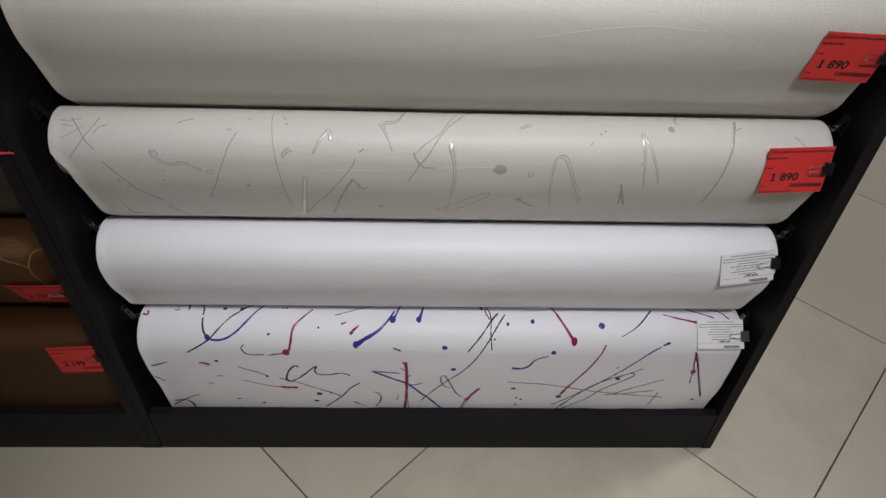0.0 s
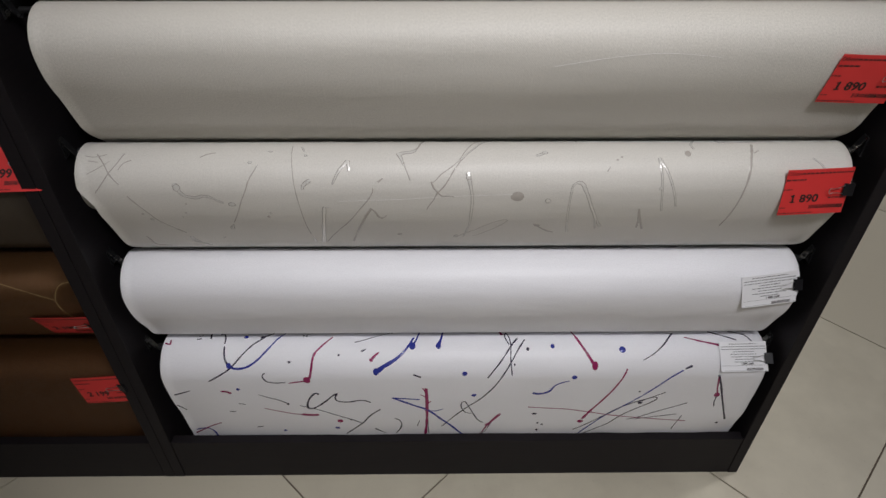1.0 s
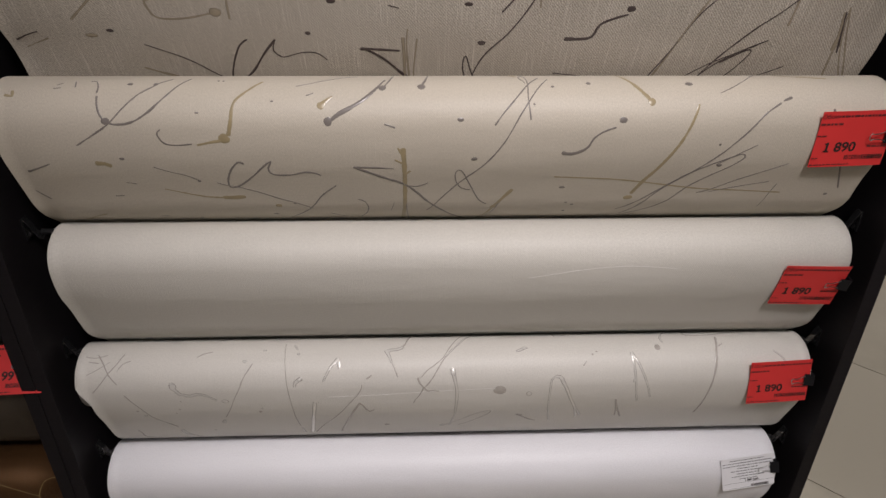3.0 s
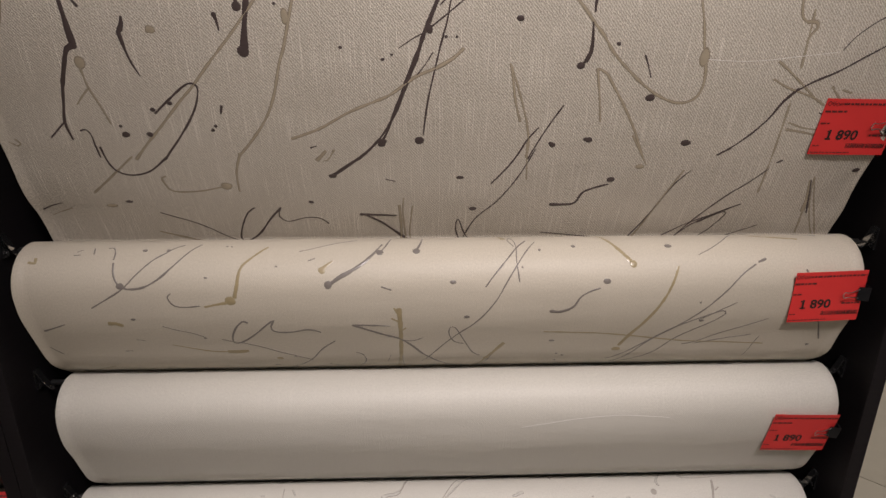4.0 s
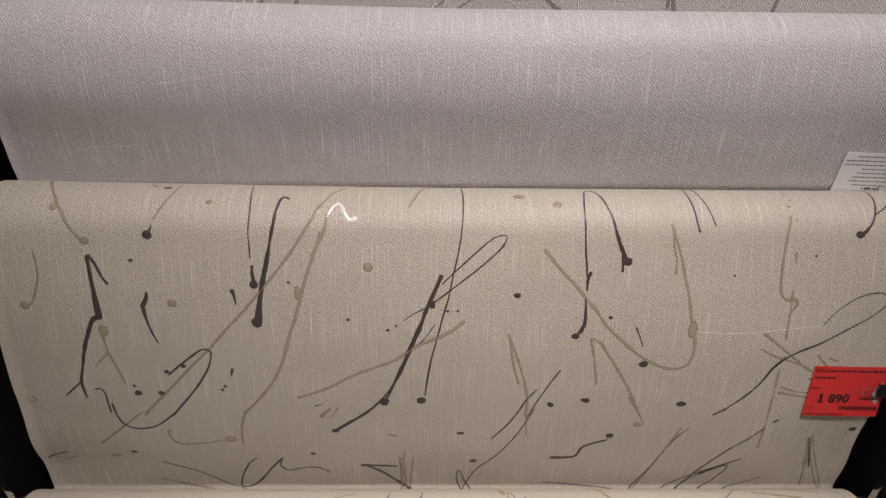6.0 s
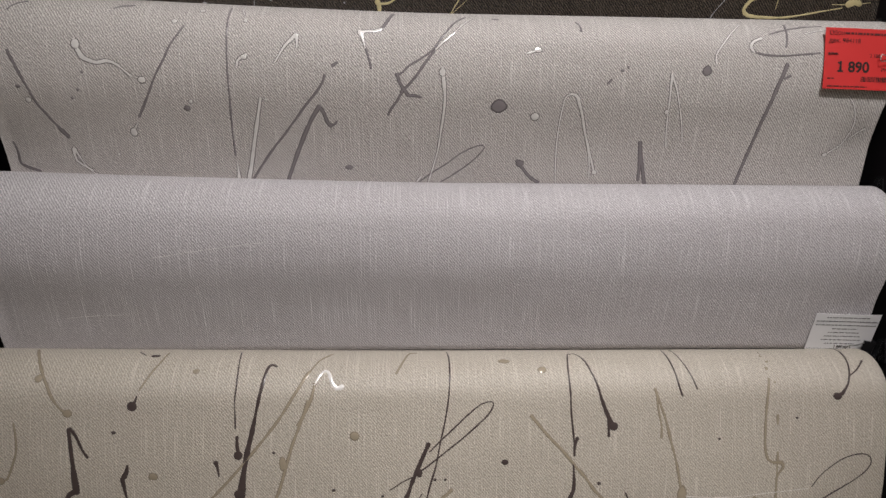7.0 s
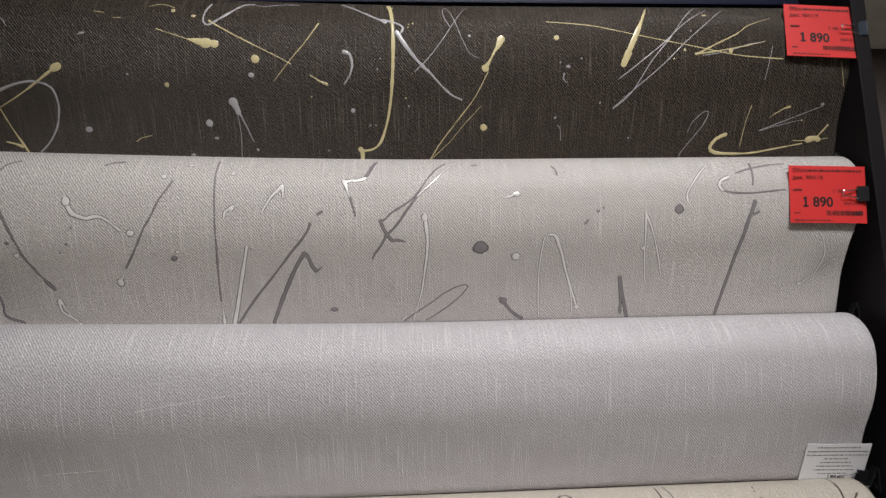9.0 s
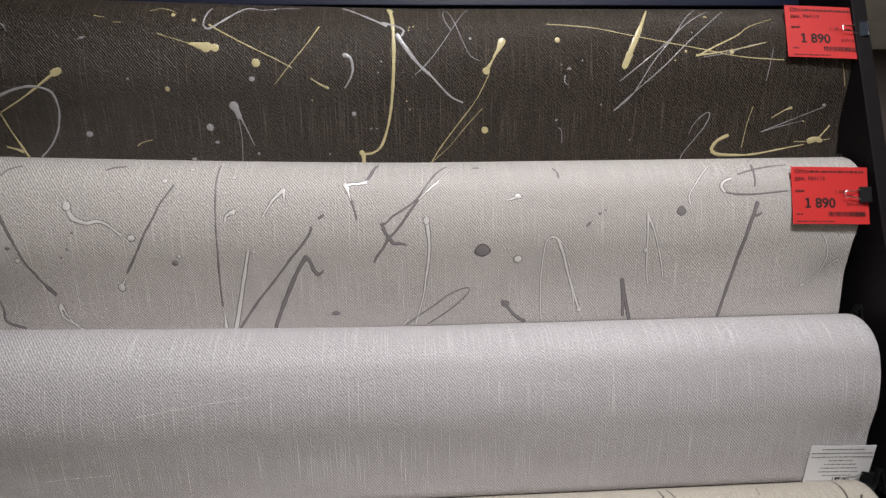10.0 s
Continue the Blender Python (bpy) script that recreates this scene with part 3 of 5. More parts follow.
    stroke("B", 3.0, 3.4, (97, 85), (105, 92), (112, 96))
    stroke("A", 2.2, 2.2, (134, 96), (132, 75), (131, 44), (132, 18), (134, -1), (136, -11), (142, -15))
    stroke("A", 4, 7, (142, -15), (148, -14), (152, -9))
    stroke("A", 6, 2, (150, -12), (158, 8), (163, 26), (170, 49), (174, 68), (176, 90))
    stroke("A", 2.2, 3.6, (162, 23), (170, 46), (177, 68), (181, 80))
    blot("A", 3.2, 2.6, (182, 82))
    stroke("B", 1.6, 2.0, (148, -105), (152, -98), (153, -89))
    blot("B", 2, 1.4, (202, -43))
    blot("B", 1.6, 1.4, (209, -47))
    stroke("B", 2.6, 1.6, (186, -28), (190, -33))
    stroke("B", 3.9, 3.4, (235, 43), (238, 59), (243, 78), (248, 97))
    stroke("B", 3.0, 3.0, (235, 47), (238, 70), (239, 92))
    stroke("A", 3.6, 2, (262, -39), (262, -26), (263, 2), (265, 29), (268, 49))
    stroke("A", 3.2, 2, (262, -38), (268, -26), (275, -5), (282, 18), (287, 41))
    blot("A", 2.6, 2.6, (261, 5))
    stroke("A", 2, 3, (346, -104), (335, -92), (327, -82), (319, -71), (314, -62), (315, -53))
    stroke("A", 1.2, 1.2, (326, -97), (331, -103), (336, -105))
    blot("B", 4.6, 5, (304, -44))
    stroke("B", 1.6, 1.6, (449, -106), (425, -103), (401, -97), (380, -90))
    stroke("A", 7, 3, (369, -84), (360, -80), (356, -73), (360, -67))
    stroke("B", 1.8, 1.6, (360, -67), (372, -64), (394, -63), (419, -65), (441, -67))
    stroke("B", 2.0, 1.8, (403, -107), (402, -93), (399, -73))
    stroke("A", 1.6, 1.6, (425, -92), (439, -96), (453, -99))
    stroke("B", 4.2, 3.1, (401, -53), (397, -41), (392, -27), (388, -11), (382, 13), (377, 37), (371, 66), (367, 85), (365, 97))
    stroke("B", 2.2, 2.0, (399, -36), (406, -40))
    stroke("A", 1.6, 3.6, (480, -19), (489, -10), (496, 4), (499, 19), (496, 32), (491, 44), (480, 52), (471, 59))
    blot("A", 3.2, 2.4, (473, 57))
    stroke("A", 1.6, 4, (536, 7), (526, 16), (515, 24))
    stroke("A", 5, 2, (515, 24), (508, 28), (498, 37))


def design_middle(stroke, blot):
    stroke("B", 1.2, 2.0, (-448, -1), (-432, 24), (-420, 41), (-415, 45))
    blot("A", 3.8, 3.2, (-452, 3))
    blot("A", 4.6, 2.0, (-333, -28))
    stroke("B", 1.2, 1.2, (-326, -16), (-332, 6), (-336, 18))
    stroke("A", 3.1, 8.1, (-340, 24), (-344, 30), (-347, 36))
    blot("A", 1.9, 1.9, (-365, 65))
    stroke("A", 2.5, 6.2, (-414, 58), (-414, 72), (-411, 94), (-411, 113), (-411, 130))
    stroke("A", 3.1, 6.2, (-413, 59), (-406, 72), (-400, 85), (-393, 92))
    stroke("A", 7.6, 3.2, (-412, 131), (-421, 146), (-429, 171), (-437, 196), (-442, 214), (-441, 228), (-434, 235))
    blot("A", 1.9, 1.3, (-430, 238))
    stroke("B", 1.2, 2.4, (-472, 51), (-469, 70), (-470, 88), (-478, 105), (-485, 115))
    stroke("B", 4.0, 4.0, (-489, 114), (-483, 114))
    stroke("A", 4.4, 9.4, (-350, 102), (-352, 110), (-355, 117))
    stroke("A", 5.7, 1.9, (-355, 118), (-352, 136), (-342, 162))
    blot("B", 2.4, 2.0, (-322, 115))
    stroke("B", 3.6, 1.2, (-402, 143), (-404, 153), (-402, 174), (-397, 196), (-388, 214))
    stroke("B", 0.9, 0.9, (-404, 174), (-421, 194))
    stroke("B", 0.9, 1.2, (-444, 216), (-461, 230))
    stroke("A", 3.2, 2.6, (-425, 224), (-417, 227), (-414, 238), (-415, 253), (-412, 274), (-404, 287), (-388, 292), (-365, 286), (-340, 266), (-314, 234), (-295, 200), (-285, 181), (-284, 174), (-288, 171), (-301, 174), (-320, 186), (-336, 203))
    stroke("B", 1.7, 2.1, (-137, -26), (-171, 35), (-219, 104), (-269, 153), (-323, 207), (-382, 266), (-444, 319))
    blot("A", 3.2, 3.2, (-377, 230))
    blot("A", 2.6, 1.9, (-346, 229))
    blot("A", 1.9, 1.9, (-336, 200))
    stroke("A", 1.9, 1.9, (-321, 192), (-313, 188))
    stroke("B", 1.2, 1.2, (-522, 237), (-512, 243), (-508, 249), (-514, 252), (-521, 247))
    stroke("B", 0.9, 1.3, (-514, 360), (-484, 347))
    stroke("B", 1.3, 0.9, (-531, 391), (-514, 421))
    stroke("A", 2.0, 2.0, (-234, -25), (-233, 5), (-231, 26), (-229, 41), (-231, 63))
    stroke("A", 2.5, 7.5, (-231, 73), (-229, 86), (-229, 94))
    stroke("A", 3.8, 3.8, (-254, 102), (-253, 107), (-251, 115))
    stroke("A", 2.6, 6.4, (-194, -5), (-201, 8), (-206, 26), (-212, 53), (-217, 78), (-223, 110))
    stroke("A", 6.3, 11.3, (-222, 104), (-224, 123), (-226, 138))
    stroke("A", 1.9, 1.3, (-195, -7), (-190, -7))
    stroke("B", 1.2, 2.8, (-140, 10), (-146, 29), (-156, 50), (-167, 78), (-175, 97), (-181, 116))
    stroke("B", 3.6, 1.6, (-178, 104), (-184, 130), (-197, 174), (-210, 211), (-233, 238), (-252, 262), (-261, 288), (-263, 317))
    stroke("B", 1.6, 4.8, (-141, 20), (-137, 10), (-134, 4), (-129, 9), (-125, 17), (-122, 21))
    stroke("B", 3.2, 1.2, (-125, 19), (-119, 21), (-112, 17))
    blot("A", 1.3, 1.3, (-188, 92))
    blot("A", 1.9, 1.9, (-261, 203))
    stroke("A", 1.9, 1.9, (-274, 227), (-270, 222))
    blot("B", 3.2, 2.4, (-98, 76))
    stroke("B", 3.3, 1.2, (-44, -22), (-50, -7), (-52, 3))
    stroke("B", 1.2, 1.6, (-12, 157), (-48, 174), (-75, 185), (-102, 198), (-130, 219), (-158, 232), (-182, 240))
    stroke("A", 5.0, 3.1, (-11, 87), (-22, 113), (-34, 136), (-48, 171), (-62, 200), (-76, 230), (-80, 246))
    blot("A", 4.6, 3.3, (-80, 246))
    stroke("A", 3.2, 5.8, (-65, 215), (-83, 242), (-101, 262), (-123, 279), (-143, 294))
    blot("A", 5.3, 3.3, (-144, 295))
    stroke("A", 2.6, 2.6, (13, -22), (14, 9), (10, 41), (2, 78), (-6, 110), (-15, 143), (-23, 178), (-32, 222), (-35, 240))
    blot("A", 4.6, 3.9, (-36, 245))
    stroke("A", 1.9, 1.9, (-9, 94), (16, 71), (41, 51), (56, 43), (62, 40), (62, 45), (47, 65), (29, 83), (4, 99), (-16, 113), (-25, 123))
    stroke("A", 1.3, 1.3, (-25, 123), (-41, 133), (-58, 143))
    blot("A", 1.3, 1.3, (-6, 128))
    stroke("A", 1.9, 1.9, (-20, 144), (-28, 157), (-38, 167))
    blot("A", 1.3, 1.3, (-120, 138))
    stroke("A", 2.6, 1.3, (-166, 254), (-159, 252))
    stroke("B", 2.1, 0.9, (-139, 258), (-147, 271), (-153, 273))
    stroke("A", 2.0, 2.0, (-78, 300), (-67, 303))
    blot("A", 2.7, 2.0, (-176, 337))
    stroke("A", 2.7, 3.4, (-250, 346), (-260, 354), (-272, 378), (-279, 403), (-271, 408), (-253, 395), (-232, 365), (-217, 347))
    stroke("A", 2.0, 2.0, (-217, 347), (-221, 362), (-211, 372), (-188, 365), (-169, 365), (-158, 375))
    stroke("A", 5.5, 3.4, (-113, 358), (-91, 359), (-69, 361))
    stroke("A", 3.4, 6.1, (-109, 358), (-88, 373), (-66, 397), (-47, 417))
    stroke("B", 1.3, 1.7, (-57, 330), (-59, 355), (-57, 397), (-56, 421))
    stroke("B", 1.3, 1.3, (-46, 344), (-51, 397), (-47, 421))
    blot("A", 2.5, 2.5, (77, 110))
    stroke("A", 1.9, 1.9, (154, -21), (151, 8), (153, 34), (155, 65), (157, 84))
    stroke("A", 2.5, 2.5, (157, 84), (157, 103))
    stroke("A", 1.9, 1.9, (154, -21), (164, -22), (175, -12), (184, 8), (189, 27))
    stroke("A", 1.9, 5.0, (186, 15), (192, 34), (199, 55), (203, 68))
    stroke("A", 2.5, 2.5, (194, 43), (197, 61), (198, 82))
    stroke("A", 2.5, 2.5, (160, 84), (157, 93), (157, 103))
    stroke("A", 1.9, 4.4, (155, 116), (156, 133), (153, 150), (147, 158))
    blot("A", 4.5, 3.2, (146, 159))
    stroke("B", 2.0, 4.0, (106, 60), (118, 71), (131, 85), (142, 96))
    stroke("B", 2.8, 1.6, (138, 91), (156, 113), (174, 136), (196, 155), (226, 176), (248, 192), (267, 201), (282, 200), (290, 185), (290, 160), (286, 139))
    stroke("B", 2.8, 1.6, (290, 156), (282, 129), (270, 93), (262, 64), (254, 40), (249, 27))
    stroke("B", 1.2, 1.2, (251, 36), (257, 61), (259, 80))
    blot("A", 1.9, 1.9, (185, 137))
    stroke("A", 1.9, 2.5, (216, 150), (223, 164), (224, 173))
    blot("A", 3.8, 3.2, (230, 196))
    stroke("B", 1.2, 1.6, (67, 157), (70, 178), (74, 200), (80, 223))
    stroke("B", 1.6, 1.2, (69, 158), (78, 185), (86, 215), (94, 250), (98, 302))
    stroke("B", 1.2, 1.2, (91, 216), (93, 234), (89, 254))
    stroke("A", 2.6, 2.6, (106, 230), (90, 254), (75, 280), (54, 307))
    stroke("A", 1.9, 1.9, (132, 204), (119, 226), (105, 259), (87, 298), (64, 335), (36, 369), (16, 422))
    blot("A", 2.6, 2.0, (123, 251))
    blot("A", 2.6, 2.0, (165, 246))
    blot("A", 1.3, 1.3, (101, 217))
    stroke("B", 3.2, 1.2, (167, 162), (167, 178), (171, 200), (176, 224))
    stroke("B", 2.4, 1.2, (169, 165), (183, 181), (199, 207), (222, 242), (246, 282))
    blot("A", 4.0, 2.0, (14, 298))
    blot("A", 4.1, 2.7, (32, 349))
    stroke("A", 6.1, 2.7, (135, 345), (154, 345), (166, 342), (173, 326), (187, 318), (204, 312))
    blot("A", 4.0, 3.3, (206, 305))
    stroke("A", 2.1, 2.1, (36, 422), (23, 397), (14, 369), (11, 389), (18, 414))
    stroke("A", 2.0, 3.3, (276, -25), (279, -8), (281, 14), (284, 34))
    stroke("A", 2.0, 2.0, (282, -29), (292, -10), (298, 11), (304, 26))
    blot("A", 1.9, 1.9, (278, -13))
    stroke("B", 1.7, 2.5, (398, -31), (392, 0), (388, 33), (384, 64), (385, 96), (389, 114), (398, 117))
    stroke("B", 3.6, 1.6, (398, 115), (407, 119), (408, 126), (402, 134))
    blot("A", 1.3, 1.3, (329, 86))
    stroke("B", 0.9, 0.9, (424, 61), (426, 54))
    stroke("A", 1.3, 2.5, (446, 146), (454, 129), (468, 117), (491, 109))
    stroke("A", 2.5, 3.8, (497, 134), (475, 148), (446, 167), (417, 184), (399, 194), (391, 204))
    stroke("A", 4.5, 1.9, (398, 192), (386, 211), (368, 239), (345, 259), (331, 268))
    stroke("B", 1.2, 1.6, (373, 155), (393, 170), (418, 189), (443, 207))
    stroke("B", 1.2, 1.6, (372, 174), (397, 189), (436, 207))
    stroke("B", 1.6, 0.9, (403, 225), (426, 232), (445, 237))
    stroke("B", 1.6, 1.2, (449, 184), (454, 196), (471, 207))
    blot("A", 3.9, 2.6, (290, 251))
    blot("A", 5.3, 3.3, (519, 294))
    stroke("A", 2.0, 2.6, (403, 289), (386, 308), (363, 331), (336, 368), (309, 419))
    stroke("A", 2.6, 3.3, (411, 280), (416, 277))
    stroke("A", 2.1, 2.1, (308, 416), (333, 383), (363, 359), (386, 346))
    stroke("A", 2.1, 2.1, (330, 423), (354, 400), (368, 375), (372, 362), (364, 361), (339, 380))
    stroke("B", 1.3, 1.3, (469, 303), (477, 336), (496, 384), (519, 424))
    stroke("B", 1.3, 1.3, (469, 303), (486, 346), (521, 424))
    stroke("A", 2.1, 3.5, (555, -51), (526, -17), (501, 2), (488, 18), (477, 32))
    stroke("A", 2.7, 2.1, (496, -43), (503, -32), (499, -9), (497, 5))
    blot("A", 3.9, 3.9, (478, 31))
    blot("B", 5.9, 5.0, (77, -16))
    blot("A", 3.9, 3.9, (122, -4))
    blot("A", 3.9, 3.2, (-449, 8))
    blot("A", 4.7, 2.7, (-331, -22))
    stroke("A", 1.4, 2.7, (-390, -35), (-367, -34), (-356, -31), (-342, -24))
    blot("A", 2.6, 2.6, (-278, -1))
    stroke("B", 1.2, 2.5, (-51, 2), (-42, -17), (-37, -30))
    blot("B", 5.6, 1.7, (-35, -31))


def design_long(stroke, blot):
    stroke("B", 2.4, 2.4, (-474, -41), (-457, -13), (-443, 8), (-432, 26), (-424, 36), (-418, 41))
    blot("B", 4.4, 3.6, (-415, 42))
    blot("B", 4, 3.4, (-451, 5))
    stroke("A", 2, 2, (-353, -35), (-344, -28))
    blot("A", 4.4, 2.2, (-332, -27))
    stroke("B", 1.6, 1.6, (-319, -35), (-322, -17), (-328, -3), (-333, 8), (-338, 18))
    stroke("A", 2, 7, (-340, 24), (-342, 30), (-345, 35))
    blot("A", 4.6, 4.2, (-345, 35))
    blot("B", 3.2, 2.4, (-279, -3))
    stroke("A", 2, 2, (-235, -36), (-232, -8), (-231, 13), (-232, 31), (-231, 51), (-231, 61))
    stroke("A", 3, 6, (-229, 71), (-229, 80), (-228, 87))
    blot("A", 5, 5.4, (-228, 92))
    stroke("A", 6, 2, (-253, 100), (-251, 107), (-250, 116))
    stroke("A", 3.5, 9, (-189, -10), (-195, -12), (-199, -5), (-202, 13), (-207, 38), (-212, 64), (-218, 90), (-223, 118), (-225, 133))
    blot("A", 6.4, 6.6, (-227, 138))
    blot("A", 2.2, 1.6, (-365, 64))
    stroke("A", 5, 8, (-414, 60), (-412, 77), (-410, 100), (-409, 117), (-408, 131))
    stroke("A", 5, 3.4, (-412, 59), (-406, 67), (-399, 83), (-394, 91))
    stroke("A", 8, 3.4, (-408, 132), (-416, 135), (-425, 154), (-434, 177), (-440, 200), (-445, 219), (-444, 232), (-443, 241))
    stroke("A", 2, 2, (-445, 219), (-455, 228), (-467, 239))
    stroke("A", 3, 8, (-351, 102), (-352, 109), (-355, 115))
    stroke("A", 6, 1.8, (-357, 118), (-355, 132), (-351, 150), (-345, 165))
    blot("B", 4.4, 3.4, (-323, 115))
    stroke("B", 2, 2, (-473, 52), (-471, 67), (-471, 83), (-476, 100), (-483, 116), (-490, 119))
    blot("B", 4.6, 3.6, (-491, 118))
    blot("B", 4.6, 6, (-407, 150))
    stroke("B", 2.4, 1.8, (-408, 157), (-406, 176), (-400, 195), (-396, 209), (-393, 222))
    stroke("B", 2, 1.5, (-407, 180), (-416, 189), (-424, 198))
    stroke("A", 2.4, 2.4, (-430, 230), (-424, 229), (-420, 236), (-420, 249), (-419, 266))
    stroke("A", 2.8, 2.8, (-339, 209), (-324, 196), (-307, 182), (-295, 174), (-287, 175), (-285, 182), (-291, 200), (-303, 220), (-319, 241), (-335, 260), (-342, 269))
    stroke("B", 2.4, 2.4, (-151, -2), (-166, 25), (-185, 55), (-211, 88), (-238, 120), (-266, 150), (-288, 175), (-311, 198), (-337, 226), (-361, 251), (-377, 269))
    blot("A", 2.6, 2.2, (-341, 205))
    blot("A", 2.6, 2.2, (-320, 197))
    blot("A", 3.8, 3.2, (-380, 236))
    blot("A", 3.4, 2.6, (-352, 236))
    blot("A", 1.8, 1.6, (-383, 225))
    blot("A", 1.8, 1.6, (-273, 225))
    blot("A", 1.8, 1.6, (-277, 230))
    stroke("A", 4, 2.4, (-262, 201), (-264, 209))
    blot("A", 1.6, 1.4, (-188, 89))
    stroke("B", 3, 2.4, (-150, 31), (-156, 51), (-166, 77), (-174, 104), (-182, 132), (-190, 153), (-200, 187), (-213, 215), (-231, 240), (-251, 263))
    blot("B", 3.4, 7, (-178, 102))
    stroke("B", 2.4, 3.4, (-187, 242), (-153, 229), (-118, 209), (-91, 197), (-70, 188), (-54, 177), (-37, 165), (-17, 157), (3, 146), (14, 136))
    stroke("B", 2.6, 3.4, (-161, 58), (-152, 41), (-146, 28), (-143, 12))
    stroke("B", 1.5, 1.5, (-126, -33), (-140, -19), (-154, 6), (-163, 22))
    stroke("A", 2, 2.4, (10, -39), (12, -21), (12, 4), (10, 31), (6, 57), (1, 80), (-4, 107), (-11, 132), (-17, 157), (-24, 187), (-28, 211), (-31, 237))
    blot("A", 5, 4.2, (-35, 245))
    stroke("A", 2, 2, (-11, 90), (2, 77), (18, 62), (34, 47), (48, 36), (60, 33), (62, 37), (57, 47), (44, 60), (28, 74), (8, 90), (-11, 105), (-23, 114))
    blot("A", 3.0, 4.2, (-23, 115))
    stroke("A", 6, 3.6, (-13, 82), (-18, 94), (-24, 107), (-31, 125), (-38, 146), (-47, 168), (-57, 195), (-68, 219), (-75, 236), (-80, 245))
    blot("A", 5, 4.6, (-81, 249))
    stroke("A", 2.6, 3.2, (-18, 97), (-27, 118), (-37, 139), (-49, 168), (-61, 199), (-71, 223), (-85, 245), (-99, 260), (-109, 270))
    stroke("A", 1.6, 1.2, (-27, 118), (-40, 124), (-57, 135))
    blot("A", 1.4, 1.2, (-65, 142))
    blot("A", 1.8, 1.4, (-75, 147))
    stroke("A", 2, 1.5, (-20, 140), (-27, 151), (-37, 164))
    blot("A", 1.8, 1.6, (-121, 134))
    blot("A", 1.6, 1.4, (-5, 123))
    blot("A", 1.4, 1.2, (7, 123))
    blot("B", 4.6, 4.4, (-97, 71))
    blot("B", 7, 3.6, (77, -17))
    blot("B", 5.4, 4.6, (121, -4))
    stroke("B", 1.8, 1.8, (-50, 0), (-43, -15), (-35, -34), (-26, -36))
    stroke("B", 2, 2, (68, 153), (72, 173), (76, 196), (83, 221))
    stroke("B", 1.8, 2, (69, 155), (77, 177), (85, 201), (92, 226), (96, 252), (94, 269))
    stroke("A", 2.4, 2.4, (106, 230), (93, 247), (84, 266))
    stroke("A", 2, 2, (133, 202), (121, 222), (108, 247), (97, 271))
    blot("A", 3.4, 2.8, (76, 104))
    blot("A", 3.2, 2.6, (125, 253))
    blot("A", 3.8, 3, (169, 247))
    stroke("A", 2.2, 2.4, (156, -30), (152, -4), (152, 24), (153, 50), (156, 77), (157, 97))
    stroke("A", 4.6, 3, (160, 77), (157, 87), (157, 97))
    stroke("A", 2.4, 4, (156, 108), (157, 125), (156, 140), (151, 151))
    blot("A", 5, 4.2, (147, 155))
    stroke("A", 2, 2, (158, 125), (158, 140), (154, 151))
    stroke("A", 2.2, 3, (156, -30), (165, -32), (173, -20), (178, -4), (184, 14))
    stroke("A", 3, 7, (184, 14), (190, 37), (196, 51), (200, 61))
    blot("A", 4.6, 4, (202, 63))
    stroke("A", 3, 5, (190, 33), (196, 53), (197, 74))
    stroke("B", 3, 2.6, (106, 50), (116, 62), (129, 77), (143, 91), (157, 108), (171, 124), (182, 140), (201, 159), (223, 178), (245, 192), (266, 199), (283, 195), (290, 184), (291, 166), (287, 147), (282, 129))
    blot("B", 4.4, 9, (286, 146))
    stroke("B", 2.4, 2.2, (282, 127), (277, 104), (270, 80), (264, 56), (257, 36), (252, 20))
    stroke("B", 1.8, 1.8, (253, 22), (255, 43), (259, 63), (259, 77))
    blot("A", 2, 1.8, (187, 131))
    stroke("A", 3, 2, (219, 144), (224, 155), (229, 168))
    blot("A", 4.6, 3.6, (233, 193))
    stroke("B", 2.8, 1.8, (167, 159), (170, 174), (174, 194), (179, 223))
    stroke("B", 2.6, 2.2, (168, 159), (178, 164), (189, 180), (206, 206), (223, 236), (239, 270))
    stroke("A", 2, 2.6, (276, -42), (277, -21), (279, -1), (281, 17), (284, 28))
    stroke("A", 2, 2, (287, -43), (291, -20), (296, -1), (302, 20))
    stroke("B", 2.2, 2.4, (402, 325), (396, -14), (390, 10), (385, 36), (383, 63), (383, 90), (387, 104), (394, 108))
    stroke("B", 4, 2, (394, 108), (403, 108), (406, 114), (401, 121), (398, 129))
    blot("A", 1.4, 1.2, (328, 79))
    blot("A", 1.4, 1.2, (421, 55))
    stroke("A", 1.6, 2.8, (442, 138), (451, 125), (463, 114), (478, 104), (495, 99), (508, 100), (514, 108), (510, 119), (495, 132), (469, 148), (444, 163), (418, 175), (402, 186))
    stroke("A", 4.6, 2, (404, 183), (391, 198), (381, 218), (367, 237), (349, 255), (333, 268))
    stroke("B", 2.6, 2, (373, 151), (388, 162), (408, 178), (429, 195), (442, 203))
    stroke("B", 2, 2, (372, 171), (391, 181), (417, 190), (437, 199))
    stroke("B", 2, 1.6, (407, 225), (426, 232), (445, 235))
    stroke("B", 2, 2, (445, 181), (454, 191), (465, 201), (474, 204))
    stroke("B", 1.8, 1.4, (459, 185), (471, 189))
    stroke("A", 2.4, 2.4, (500, -51), (499, -33), (496, -15), (491, 2), (485, 16))
    stroke("A", 3, 6, (485, 16), (477, 26), (471, 30))
    blot("A", 4.4, 3.4, (470, 30))
    stroke("A", 2.4, 2, (515, -15), (502, -2), (490, 6))
    blot("A", 4.4, 3.4, (287, 251))


